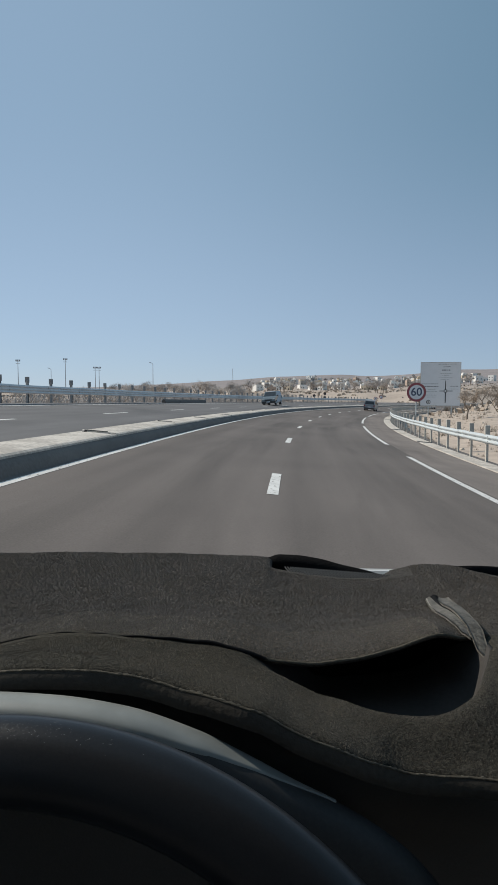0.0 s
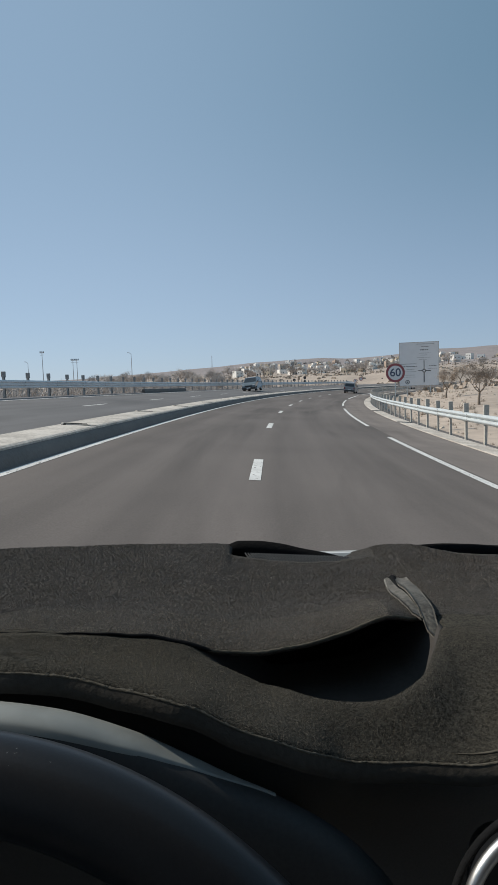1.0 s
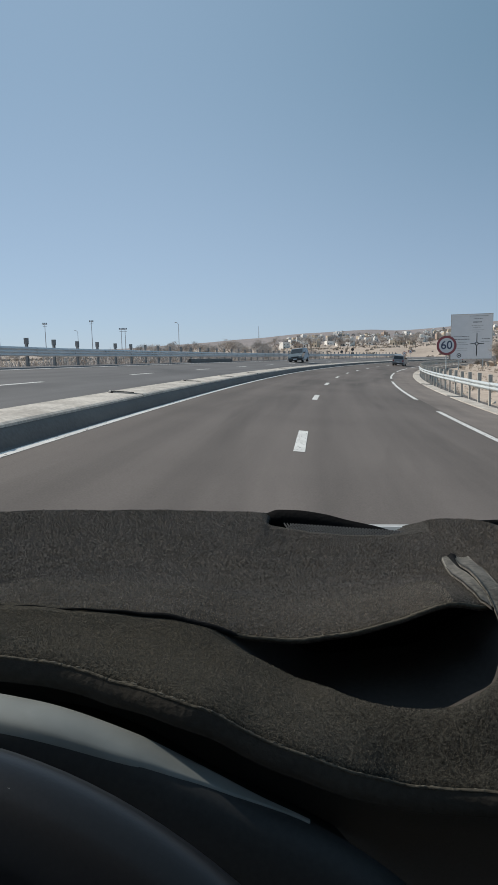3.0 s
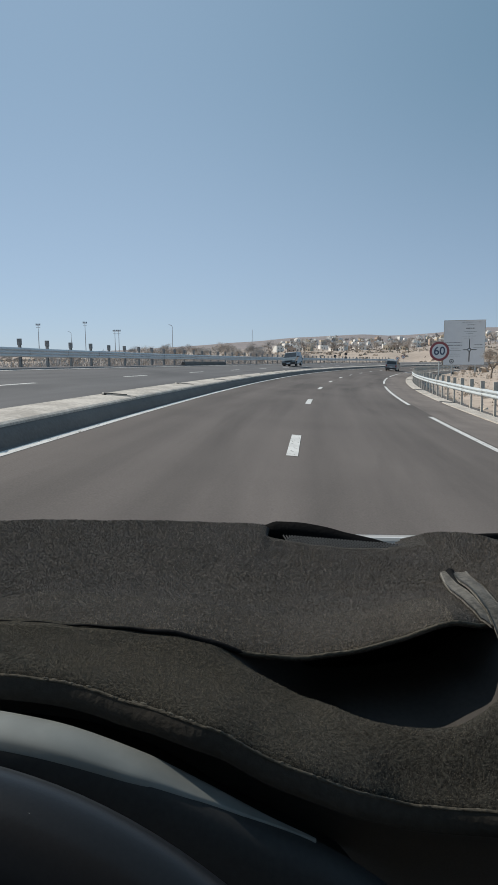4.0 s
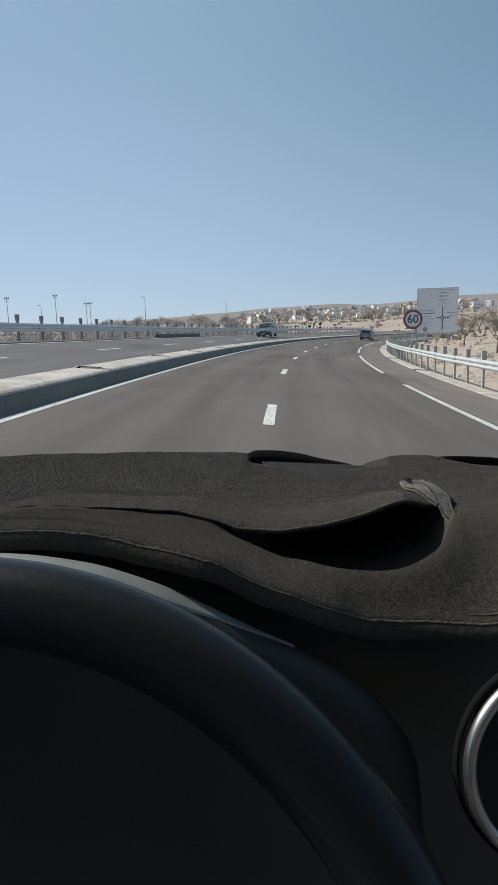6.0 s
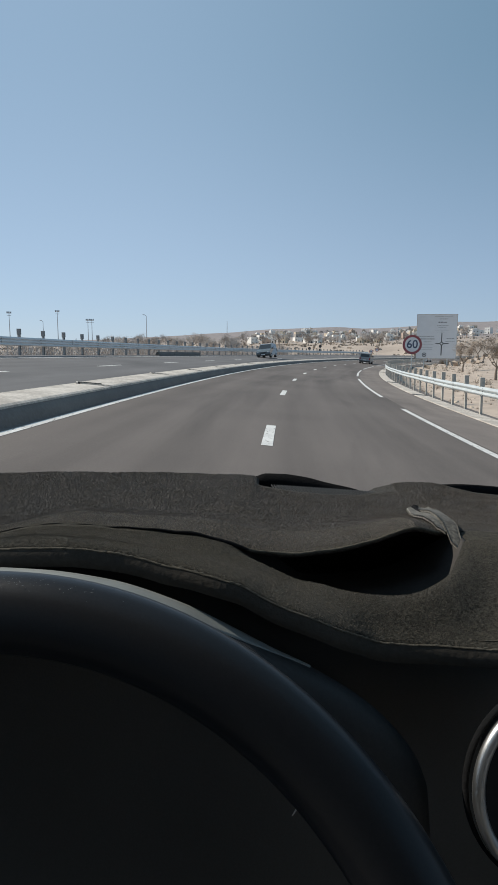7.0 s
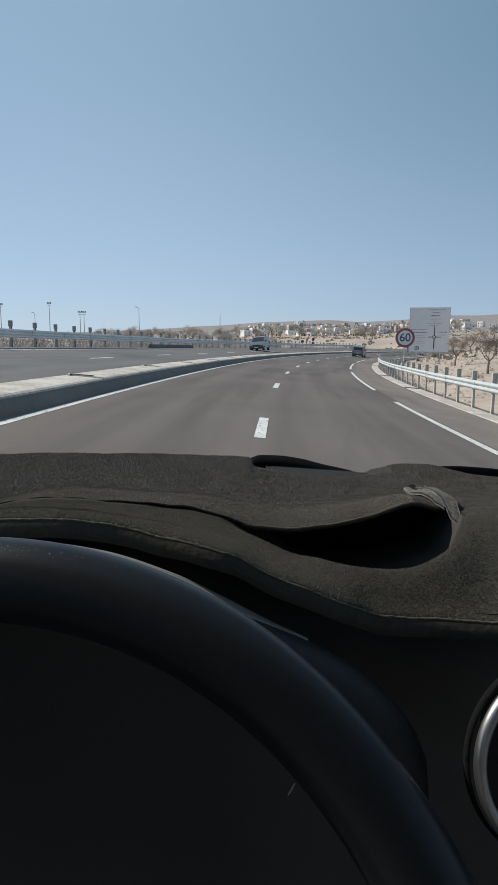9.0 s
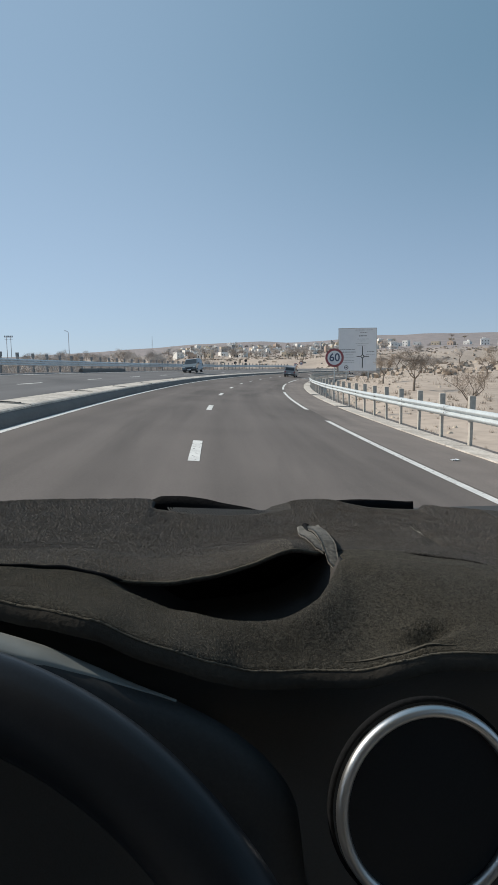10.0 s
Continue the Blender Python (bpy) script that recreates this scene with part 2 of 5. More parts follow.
def felt(name, dark, light, brown, size=1.0, soft=0.0, relief=0.8):
    """Matted fibres: a hard speckle of two sizes, a broad brown tinge and a fuzzy sheen."""
    m = bpy.data.materials.new(name)
    m.use_nodes = True
    nt = m.node_tree
    b = nt.nodes["Principled BSDF"]
    co = nt.nodes.new("ShaderNodeTexCoord")
    maps = []
    for scale, detail, rough, lo, hi in ((560 * size, 3, 0.75, 0.42 - soft, 0.58 + soft), (300 * size, 4, 0.8, 0.38 - soft, 0.62 + soft), (11, 3, 0.5, 0.40, 0.62)):
        t, r = nt.nodes.new("ShaderNodeTexNoise"), nt.nodes.new("ShaderNodeMapRange")
        t.inputs["Scale"].default_value, t.inputs["Detail"].default_value, t.inputs["Roughness"].default_value = scale, detail, rough
        r.inputs["From Min"].default_value, r.inputs["From Max"].default_value = lo, hi
        nt.links.new(co.outputs["Object"], t.inputs["Vector"])
        nt.links.new(t.outputs["Fac"], r.inputs["Value"])
        maps.append(r.outputs[0])
    both = nt.nodes.new("ShaderNodeMath")
    both.operation = "MULTIPLY_ADD"
    both.inputs[1].default_value, both.inputs[2].default_value = 0.65, 0.0
    nt.links.new(maps[0], both.inputs[0])
    half = nt.nodes.new("ShaderNodeMath")
    half.operation = "MULTIPLY_ADD"
    half.inputs[1].default_value = 0.35
    nt.links.new(maps[1], half.inputs[0])
    nt.links.new(both.outputs[0], half.inputs[2])
    tone, speck = nt.nodes.new("ShaderNodeMix"), nt.nodes.new("ShaderNodeMix")
    tone.data_type = speck.data_type = "RGBA"
    tone.inputs["A"].default_value, tone.inputs["B"].default_value = (*light, 1), (*brown, 1)
    speck.inputs["A"].default_value = (*dark, 1)
    nt.links.new(maps[2], tone.inputs["Factor"])
    nt.links.new(half.outputs[0], speck.inputs["Factor"])
    nt.links.new(tone.outputs["Result"], speck.inputs["B"])
    nt.links.new(speck.outputs["Result"], b.inputs["Base Color"])
    bp = nt.nodes.new("ShaderNodeBump")
    bp.inputs["Strength"].default_value, bp.inputs["Distance"].default_value = relief, 0.0012
    nt.links.new(half.outputs[0], bp.inputs["Height"])
    nt.links.new(bp.outputs[0], b.inputs["Normal"])
    b.inputs["Roughness"].default_value, b.inputs["Specular IOR Level"].default_value = 0.97, 0.05
    b.inputs["Sheen Weight"].default_value, b.inputs["Sheen Roughness"].default_value = 0.10, 0.5
    b.inputs["Sheen Tint"].default_value = (0.55, 0.53, 0.48, 1)
    return m


FELT = felt("felt", (0.027, 0.0257, 0.0246), (0.080, 0.0755, 0.072), (0.080, 0.0725, 0.064), 1.0, -0.02, 0.7)
FELT_LOW = felt("matted_felt", (0.016, 0.0155, 0.0135), (0.064, 0.061, 0.052), (0.068, 0.060, 0.045), 1.3, 0.0, 0.5)
LINING = surface("black_lining", (0.062, 0.058, 0.055), (0.050, 0.047, 0.044), 0.98, 400, 20, 0.0, spec=0.02)
NAP = surface("felt_nap", (0.170, 0.156, 0.147), (0.128, 0.114, 0.101), 0.97, 60, 9, 0.0, amount=0.8, island=0.18, spec=0.05)
NAP_LOW = surface("matted_nap", (0.176, 0.164, 0.146), (0.130, 0.118, 0.097), 0.97, 60, 9, 0.0, amount=0.8, island=0.25, spec=0.05)
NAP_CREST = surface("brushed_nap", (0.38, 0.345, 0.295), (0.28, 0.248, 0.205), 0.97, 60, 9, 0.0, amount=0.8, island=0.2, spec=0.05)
FELT_EDGE = surface("felt_binding", (0.06, 0.055, 0.045), (0.10, 0.092, 0.076), 0.95, 380, 30, 0.7, amount=0.6, depth=0.002, spec=0.05)
FELT_DARK = surface("dark_felt_binding", (0.050, 0.046, 0.040), (0.064, 0.059, 0.052), 0.95, 380, 30, 0.25, amount=0.6, depth=0.002, spec=0.05)
FELT_BLACK = surface("black_felt", (0.009, 0.0095, 0.010), (0.013, 0.013, 0.014), 0.97, 400, 20, 0.6, depth=0.001, spec=0.05)
STITCH = surface("stitching_thread", (0.105, 0.098, 0.08), (0.055, 0.051, 0.041), 0.9, 400, 40, 0.0)
PALE_FLECK = surface("pale_fleck", (0.62, 0.60, 0.57), (0.50, 0.48, 0.45), 0.6, 300, 20, 0.0)
PLASTIC = surface("black_plastic", (0.05, 0.05, 0.05), (0.062, 0.062, 0.062), 0.6, 700, 6, 0.35, amount=0.5, depth=0.0006, spec=0.3)
RIM = surface("wheel_leather", (0.0105, 0.0115, 0.0135), (0.014, 0.015, 0.0172), 0.36, 900, 12, 0.10, amount=0.5, depth=0.0003, spec=0.27)
HOOD_SHEEN = surface("hood_sheen", (0.25, 0.265, 0.256), (0.185, 0.198, 0.192), 0.45, 60, 14, 0.0, amount=0.5, spec=0.4)
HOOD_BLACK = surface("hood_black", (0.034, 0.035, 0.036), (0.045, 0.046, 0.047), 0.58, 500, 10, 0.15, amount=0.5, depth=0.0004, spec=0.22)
RIM_GLINT = surface("rim_glint", (0.11, 0.115, 0.12), (0.07, 0.075, 0.08), 0.9, 300, 20, 0.0, island=0.4)
DASH = surface("dash_plastic", (0.080, 0.078, 0.075), (0.092, 0.090, 0.087), 0.75, 700, 6, 0.3, amount=0.5, depth=0.0005, spec=0.2)
CHROME = surface("satin_chrome", (0.66, 0.665, 0.66), (0.56, 0.565, 0.56), 0.36, 60, 6, 0.0, 1.0)
MESH = surface("grille_plastic", (0.075, 0.075, 0.077), (0.055, 0.055, 0.057), 0.6, 60, 6, 0.0)
FRAY = surface("frayed_thread", (0.22, 0.207, 0.18), (0.12, 0.114, 0.10), 0.9, 300, 30, 0.0)
TAG = surface("woven_tag", (0.125, 0.117, 0.101), (0.052, 0.048, 0.041), 0.9, 420, 60, 0.8, amount=0.8, depth=0.001)
BODYPAINT = surface("pale_car_paint", (0.62, 0.62, 0.61), (0.56, 0.56, 0.55), 0.35, 10, 1.0, 0.0, coat=0.5)
CLOTH = surface("grey_seat_cloth", (0.30, 0.29, 0.27), (0.24, 0.23, 0.22), 0.95, 200, 8, 0.3, depth=0.001)
HEADLINER = surface("headlining", (0.62, 0.60, 0.57), (0.55, 0.53, 0.50), 0.95, 120, 5, 0.2, depth=0.001)
RUBBER = surface("tyre_rubber", (0.02, 0.02, 0.02), (0.03, 0.03, 0.03), 0.85, 40, 5, 0.0)
LAMP_RED = surface("tail_lamp", (0.30, 0.02, 0.02), (0.22, 0.015, 0.015), 0.25, 20, 3, 0.0)
LAMP_CLEAR = surface("head_lamp", (0.55, 0.56, 0.57), (0.45, 0.46, 0.47), 0.2, 20, 3, 0.0)
CAR_BLUE = surface("blue_grey_paint", (0.085, 0.11, 0.125), (0.11, 0.135, 0.15), 0.35, 6, 0.8, 0.0, coat=0.5)
CAR_GREY = surface("mid_grey_paint", (0.22, 0.23, 0.24), (0.26, 0.27, 0.28), 0.35, 6, 0.8, 0.0, coat=0.5)
CAR_PALE = surface("dusty_white_paint", (0.55, 0.54, 0.52), (0.46, 0.45, 0.43), 0.4, 6, 0.8, 0.0, coat=0.4)
GLASS_DARK = surface("tinted_glass", (0.02, 0.024, 0.028), (0.03, 0.034, 0.038), 0.08, 5, 1, 0.0, coat=0.3)


# ---------------------------------------------------------------- mesh helpers
def part(name, bm, material, parent=None, label="", smooth=False):
    """Links a bmesh as one mesh object, under a thing or a part."""
    me = bpy.data.meshes.new(name)
    bm.normal_update()
    bm.to_mesh(me)
    bm.free()
    me.materials.append(material)
    if smooth:
        me.polygons.foreach_set("use_smooth", [True] * len(me.polygons))
    ob = new(name, me)
    ob.parent = parent
    return tagged(ob, label)


def mesh_part(name, verts, faces, material, parent=None, label="", smooth=False):
    me = bpy.data.meshes.new(name)
    me.from_pydata([tuple(v) for v in verts], [], faces)
    me.update()
    me.materials.append(material)
    if smooth:
        me.polygons.foreach_set("use_smooth", [True] * len(me.polygons))
    ob = new(name, me)
    ob.parent = parent
    return tagged(ob, label)


def empty(name, m, label, category, group="", kind=""):
    ob = new(name)
    ob.matrix_world = m
    return tagged(ob, label, category, group, kind)


def add_box(bm, size, at=(0, 0, 0), turn=(0, 0, 0), bevel=0.0, taper=None):
    """A box, bevelled; taper narrows its top by (x, y)."""
    g = bmesh.ops.create_cube(bm, size=1)["verts"]
    for v in g:
        k = taper if taper and v.co.z > 0 else (1, 1)
        v.co = Vector((v.co.x * size[0] * k[0], v.co.y * size[1] * k[1], v.co.z * size[2]))
    if bevel:
        edges = list({e for v in g for e in v.link_edges})
        g = list({v for f in bmesh.ops.bevel(bm, geom=edges, offset=bevel, segments=2, affect="EDGES", profile=0.6)["faces"]
                  for v in f.verts} | {v for v in g if v.is_valid})
    bmesh.ops.transform(bm, matrix=pose(*at, *turn), verts=g)
    return g


def boxed(size, at=(0, 0, 0), turn=(0, 0, 0), bevel=0.0, taper=None):
    bm = bmesh.new()
    add_box(bm, size, at, turn, bevel, taper)
    return bm


def tube(points, radii, sides=8, close=True, bm=None):
    """A tube through points with a radius at each."""
    bm = bm or bmesh.new()
    points = [Vector(p) for p in points]
    rings, up = [], Vector((0.31, 0.17, 0.93)).normalized()
    for i, p in enumerate(points):
        way = (points[min(i + 1, len(points) - 1)] - points[max(i - 1, 0)]).normalized()
        side = way.cross(up if abs(way.dot(up)) < 0.95 else Vector((1, 0, 0))).normalized()
        over = side.cross(way)
        rings.append([bm.verts.new(p + (side * math.cos(a) + over * math.sin(a)) * radii[i])
                      for a in (2 * math.pi * k / sides for k in range(sides))])
    for a, b in zip(rings, rings[1:]):
        for k in range(sides):
            bm.faces.new((a[k], a[(k + 1) % sides], b[(k + 1) % sides], b[k]))
    if close:
        bm.faces.new(rings[0][::-1])
        bm.faces.new(rings[-1])
    return bm


def grid_faces(rows, cols, wrap=False):
    out = []
    for i in range(rows - 1):
        for j in range(cols if wrap else cols - 1):
            k = (j + 1) % cols
            out.append((i * cols + j, i * cols + k, (i + 1) * cols + k, (i + 1) * cols + j))
    return out


def ease(x):
    x = min(max(x, 0.0), 1.0)
    return x * x * (3 - 2 * x)


def table(x, xs, ys):
    """A smooth value between knots."""
    if x <= xs[0]:
        return ys[0]
    for i in range(len(xs) - 1):
        if x <= xs[i + 1]:
            h = xs[i + 1] - xs[i]
            t = (x - xs[i]) / h

            def slope(k):
                if k <= 0 or k >= len(xs) - 1:
                    return 0.0
                a, b = (ys[k] - ys[k - 1]) / (xs[k] - xs[k - 1]), (ys[k + 1] - ys[k]) / (xs[k + 1] - xs[k])
                return 2 * a * b / (a + b) if a * b > 0 else 0.0
            return ((2 * t**3 - 3 * t**2 + 1) * ys[i] + (t**3 - 2 * t**2 + t) * h * slope(i)
                    + (-2 * t**3 + 3 * t**2) * ys[i + 1] + (t**3 - t**2) * h * slope(i + 1))
    return ys[-1]


# ---------------------------------------------------------------- the road's line
RADIUS, HEAD, START, BANK, FALL, LEVEL = 376.0, radians(-0.68), 0.10, 0.09, 0.0105, -0.07
CENTRE = Vector((START + RADIUS * math.cos(HEAD), -RADIUS * math.sin(HEAD)))
S_FIRST, S_LAST = -60.0, 420.0


def bank(d):
    return BANK * d if d > -16 else BANK * -16


def on_road(s, d, h=0.0):
    """The place s metres along the lane line, d to its right, h above the banked road."""
    a = HEAD + s / RADIUS
    x = CENTRE.x - (RADIUS - d) * math.cos(a)
    y = CENTRE.y + (RADIUS - d) * math.sin(a)
    return Vector((x, y, LEVEL - bank(d) - FALL * s + h))


def road_turn(s):
    """The road's heading at s, as a turn about z."""
    return -math.degrees(HEAD + s / RADIUS)


def along(x, y):
    """s and d of a place."""
    vx, vy = CENTRE.x - x, y - CENTRE.y
    rho = math.hypot(vx, vy)
    return (math.atan2(vy, vx) - HEAD) * RADIUS, RADIUS - rho


def ribbon(profile, s0, s1, step, closed=False, ends=False):
    """A cross-section of (d, h) pairs carried along the road: vertices and faces."""
    n = max(2, int(round((s1 - s0) / step)) + 1)
    verts = [on_road(s0 + (s1 - s0) * i / (n - 1), d, h) for i in range(n) for d, h in profile]
    faces = grid_faces(n, len(profile), closed)
    if ends:
        m = len(profile)
        faces += [tuple(range(m))[::-1], tuple((n - 1) * m + k for k in range(m))]
    return verts, faces


# ---------------------------------------------------------------- ground
SKY_AZ = [-60, -32, -22, -15, -10.2, -5.1, 0.1, 5.3, 7.5, 11, 15, 20, 26, 35, 60]
SKY_UP = [0.004, 0.006, 0.0085, 0.0125, 0.0160, 0.0200, 0.0225, 0.0245, 0.0225, 0.025, 0.029, 0.030, 0.028, 0.024, 0.01]


def terrain(x, y):
    r, az = math.hypot(x, y), math.degrees(math.atan2(x, y))
    n = noise.noise((x * 0.012, y * 0.012, 0.3)) + 0.4 * noise.noise((x * 0.05, y * 0.05, 1.7))
    z = -2.9 + 0.35 * n * ease(r / 60)
    z += (table(az, SKY_AZ, SKY_UP) * 2800 + 3) * ease((r - 420) / 2400) * (1 + 0.10 * noise.noise((az * 0.22, r * 0.0008, 4)))
    z += 5.5 * ease((r - 235) / 100) * ease((az + 6) / 6) * ease((19 - az) / 6) * (1 + 0.15 * noise.noise((az * 0.5, 3.0, 1.0)))
    z += 2.9 * ease((-1 - az) / 5) * ease((r - 15) / 30) * (1 - ease((r - 320) / 400))
    near = ease((az - 9) / 11) * ease((75 - az) / 30)
    z += near * (1.2 * ease((r - 20) / 60) + 9.5 * ease((r - 90) / 420)) * (1 + 0.12 * noise.noise((az * 0.3, r * 0.006, 9)))
    z += 9.0 * ease((r - 380) / 800) * ease((az + 12) / 14) * ease((60 - az) / 30) * (1 + 0.25 * noise.noise((x * 0.004, y * 0.004, 7)))
    return z


def ground_height(x, y):
    z = terrain(x, y)
    s, d = along(x, y)
    if S_FIRST - 5 < s < S_LAST + 30 and -80 < d < 80:
        d_in = min(max(d, -14.6), 6.9)
        edge = LEVEL - bank(d_in) - FALL * s - 0.22
        out = abs(d - d_in)
        z = min(max(z, edge - 0.42 * out), edge + 0.3 * out)
    return z


def build_ground():
    rings = [1.5 * 1.068 ** k for k in range(122)] + [4800]
    verts, n = [], 480
    for r in rings:
        for k in range(n):
            a = 2 * math.pi * k / n
            x, y = r * math.sin(a), r * math.cos(a)
            verts.append((x, y, ground_height(x, y)))
    faces = [f[::-1] for f in grid_faces(len(rings), n, True)]
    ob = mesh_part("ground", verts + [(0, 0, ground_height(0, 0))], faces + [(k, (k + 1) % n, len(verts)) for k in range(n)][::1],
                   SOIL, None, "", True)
    tagged(ob, "dry sandy ground rising to low brown hills", "ground", kind="structure")


build_ground()


# ---------------------------------------------------------------- carriageways and lines
def road_sheet(name, profile, material, parent, label, step=2.0):
    """A ribbon whose UV map holds metres along and across the road."""
    v, f = ribbon(profile, S_FIRST, S_LAST, step)
    ob = mesh_part(name, v, f, material, parent, label, True)
    lay = ob.data.uv_layers.new(name="UVMap")
    n = int(round((S_LAST - S_FIRST) / step)) + 1
    m = len(profile)
    flat = []
    for loop in ob.data.loops:
        i, k = divmod(loop.vertex_index, m)
        flat += [S_FIRST + (S_LAST - S_FIRST) * i / (n - 1), profile[k][0]]
    lay.data.foreach_set("uv", flat)
    return ob


def build_stains(road):
    """Dark stains and small pale litter on the asphalt."""
    rng = random.Random(6)
    for s, d, l, w in ((24, 1.9, 1.6, 0.06), (36, 1.3, 3.0, 0.08)):
        pts = [(s + l * math.cos(a) * rng.uniform(0.45, 1.1), d + w * math.sin(a) * rng.uniform(0.4, 1.1)) for a in (2 * math.pi * k / 18 for k in range(18))]
        v = [on_road(a, b, 0.004) for a, b in pts] + [on_road(s, d, 0.004)]
        mesh_part("stain", v, [(k, 18, (k + 1) % 18) for k in range(18)], PATCH, road, "dark stain on the asphalt")


def build_road():
    road = empty("road", Matrix(), "banked grey asphalt dual carriageway curving away", "road", kind="structure")
    road_sheet("carriageway", [(-3.95 + 7.6 * k / 8, 0) for k in range(9)], ASPHALT, road, "dusty grey asphalt")
    road_sheet("shoulder", [(3.65, 0.0), (4.5, -0.004), (5.45, -0.01), (6.9, -0.12), (7.3, -0.3)], OLD_ASPHALT, road, "rough worn asphalt shoulder")
    road_sheet("carriageway", [(-14.6, -0.3), (-13.9, -0.02)] + [(-13.6 + 8.85 * k / 8, 0) for k in range(9)], FAR_ASPHALT, road, "far carriageway of grey asphalt")
    build_stains(road)

    def line(d0, d1, s0, s1):
        v, f = ribbon([(d0, 0.005), (d1, 0.005)], s0, s1, 1.6)
        mesh_part("road_line", v, f, PAINT, road)
    line(-3.60, -3.46, S_FIRST, S_LAST)
    for k in range(-2, 22):
        line(-0.31, -0.14, 8.8 + 11.35 * k, 8.8 + 11.35 * k + 2.6)
        line(-8.7, -8.55, 4.0 + 11.35 * k, 4.0 + 11.35 * k + 3.2)
    for k in range(-2, 12):
        line(3.42, 3.58, 24.8 + 24.5 * k, 24.8 + 24.5 * k + 19.0)
    line(-12.5, -12.35, S_FIRST, S_LAST)


build_road()


def build_median():
    """A low kerbed median: side wall coloured darker for its shade, and pale slabs with a slot between them."""
    med = empty("median", Matrix(), "low concrete median with pale top slabs and dark side", "median", kind="structure")
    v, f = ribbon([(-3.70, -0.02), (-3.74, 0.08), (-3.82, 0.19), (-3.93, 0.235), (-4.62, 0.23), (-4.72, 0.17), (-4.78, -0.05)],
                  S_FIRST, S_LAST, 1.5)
    mesh_part("side", v, f, KERB_FACE, med, "smooth kerb side, shade deepened by its colour", True)
    s, k = -12.0, 0
    while s < 190:
        length = 6.4 + 0.7 * math.sin(k * 2.1)
        w = 0.006 * math.sin(k * 3.7)
        d0, d1 = -4.68, -3.86
        prof = [(d0, 0.21), (d0, 0.258 + w), (d0 + 0.03, 0.270 + w), (-4.25, 0.278 + w), (d1 - 0.05, 0.272 + w), (d1, 0.250 + w), (d1, 0.21)]
        v, f = ribbon(prof, s, s + length - 0.02, 1.4, False, True)
        mesh_part("slab", v, f, CONCRETE, med)
        c = on_road(s + length, -4.28 + 0.1 * math.sin(k * 1.3), 0.285)
        bm = boxed((0.52, 0.46, 0.05), (0, 0, -0.024), (0, 0, 0), 0.012)
        ob = part("slot", bm, FELT_BLACK, med, "dark drain slot")
        rim = bmesh.new()
        for at, size in (((-0.28, 0.02), (0.05, 0.46)), ((0.28, -0.01), (0.05, 0.50)), ((0.0, 0.245), (0.50, 0.04)), ((0.03, -0.245), (0.46, 0.04))):
            add_box(rim, (*size, 0.05), (*at, -0.021), (0, 0, 0), 0.012)
        part("slot_rim", rim, CONCRETE, ob, "broken pale concrete rim")
        ob.matrix_local = pose(c.x, c.y, c.z, 0, math.degrees(math.atan(BANK)), road_turn(s + length) + 18)
        s += length
        k += 1


build_median()


def build_gutter():
    """The pale concrete strip below the safety barrier, cast in lengths with breaks."""
    strip = empty("gutter", Matrix(), "pale concrete edge strip below the safety barrier", "kerb", kind="structure")
    s, k = -9.0, 0
    while s < 150:
        length = (12.5, 9.0, 15.0)[k % 3]
        prof = [(5.38, -0.05), (5.39, 0.012), (5.42, 0.020), (6.01, 0.030), (6.05, 0.015), (6.06, -0.08)]
        v, f = ribbon(prof, s, s + length, 1.5, False, True)
        mesh_part("kerb", v, f, CONCRETE, strip)
        s += length + (1.5, 0.06, 0.9)[k % 3]
        k += 1


build_gutter()


# ---------------------------------------------------------------- safety barriers
def post_mesh(top, steel, wide, cap):
    """A C-section post, the web facing the traffic; cap: height of a wider head above the beam."""
    bm = bmesh.new()
    mid = top / 2 - 0.275
    add_box(bm, (wide, 0.008, top + 0.55), (0, -0.056, mid))
    add_box(bm, (wide, 0.008, top + 0.55), (0, 0.056, mid))
    add_box(bm, (0.008, 0.104, top + 0.55), (-wide / 2 + 0.004, 0, mid))
    for y in (-0.042, 0.042):
        add_box(bm, (0.008, 0.02, top + 0.55), (wide / 2 - 0.004, y, mid))
    if cap:
        add_box(bm, (0.085 + wide * 0.9, 0.13, cap), (0, 0, top - cap / 2 + 0.02), (0, 0, 0), 0.012)
    me = bpy.data.meshes.new("post")
    bm.to_mesh(me)
    bm.free()
    me.materials.append(steel)
    return me


def wave(low, count):
    """The section of a corrugated beam: (depth, height) pairs with that many ridges."""
    out = []
    for k in range(count):
        z = low + 0.145 * k
        out += [(0.0, z), (0.012, z + 0.005), (0.075, z + 0.045), (0.08, z + 0.065), (0.075, z + 0.085), (0.015, z + 0.130)]
    return out + [(0.0, low + 0.145 * count)]


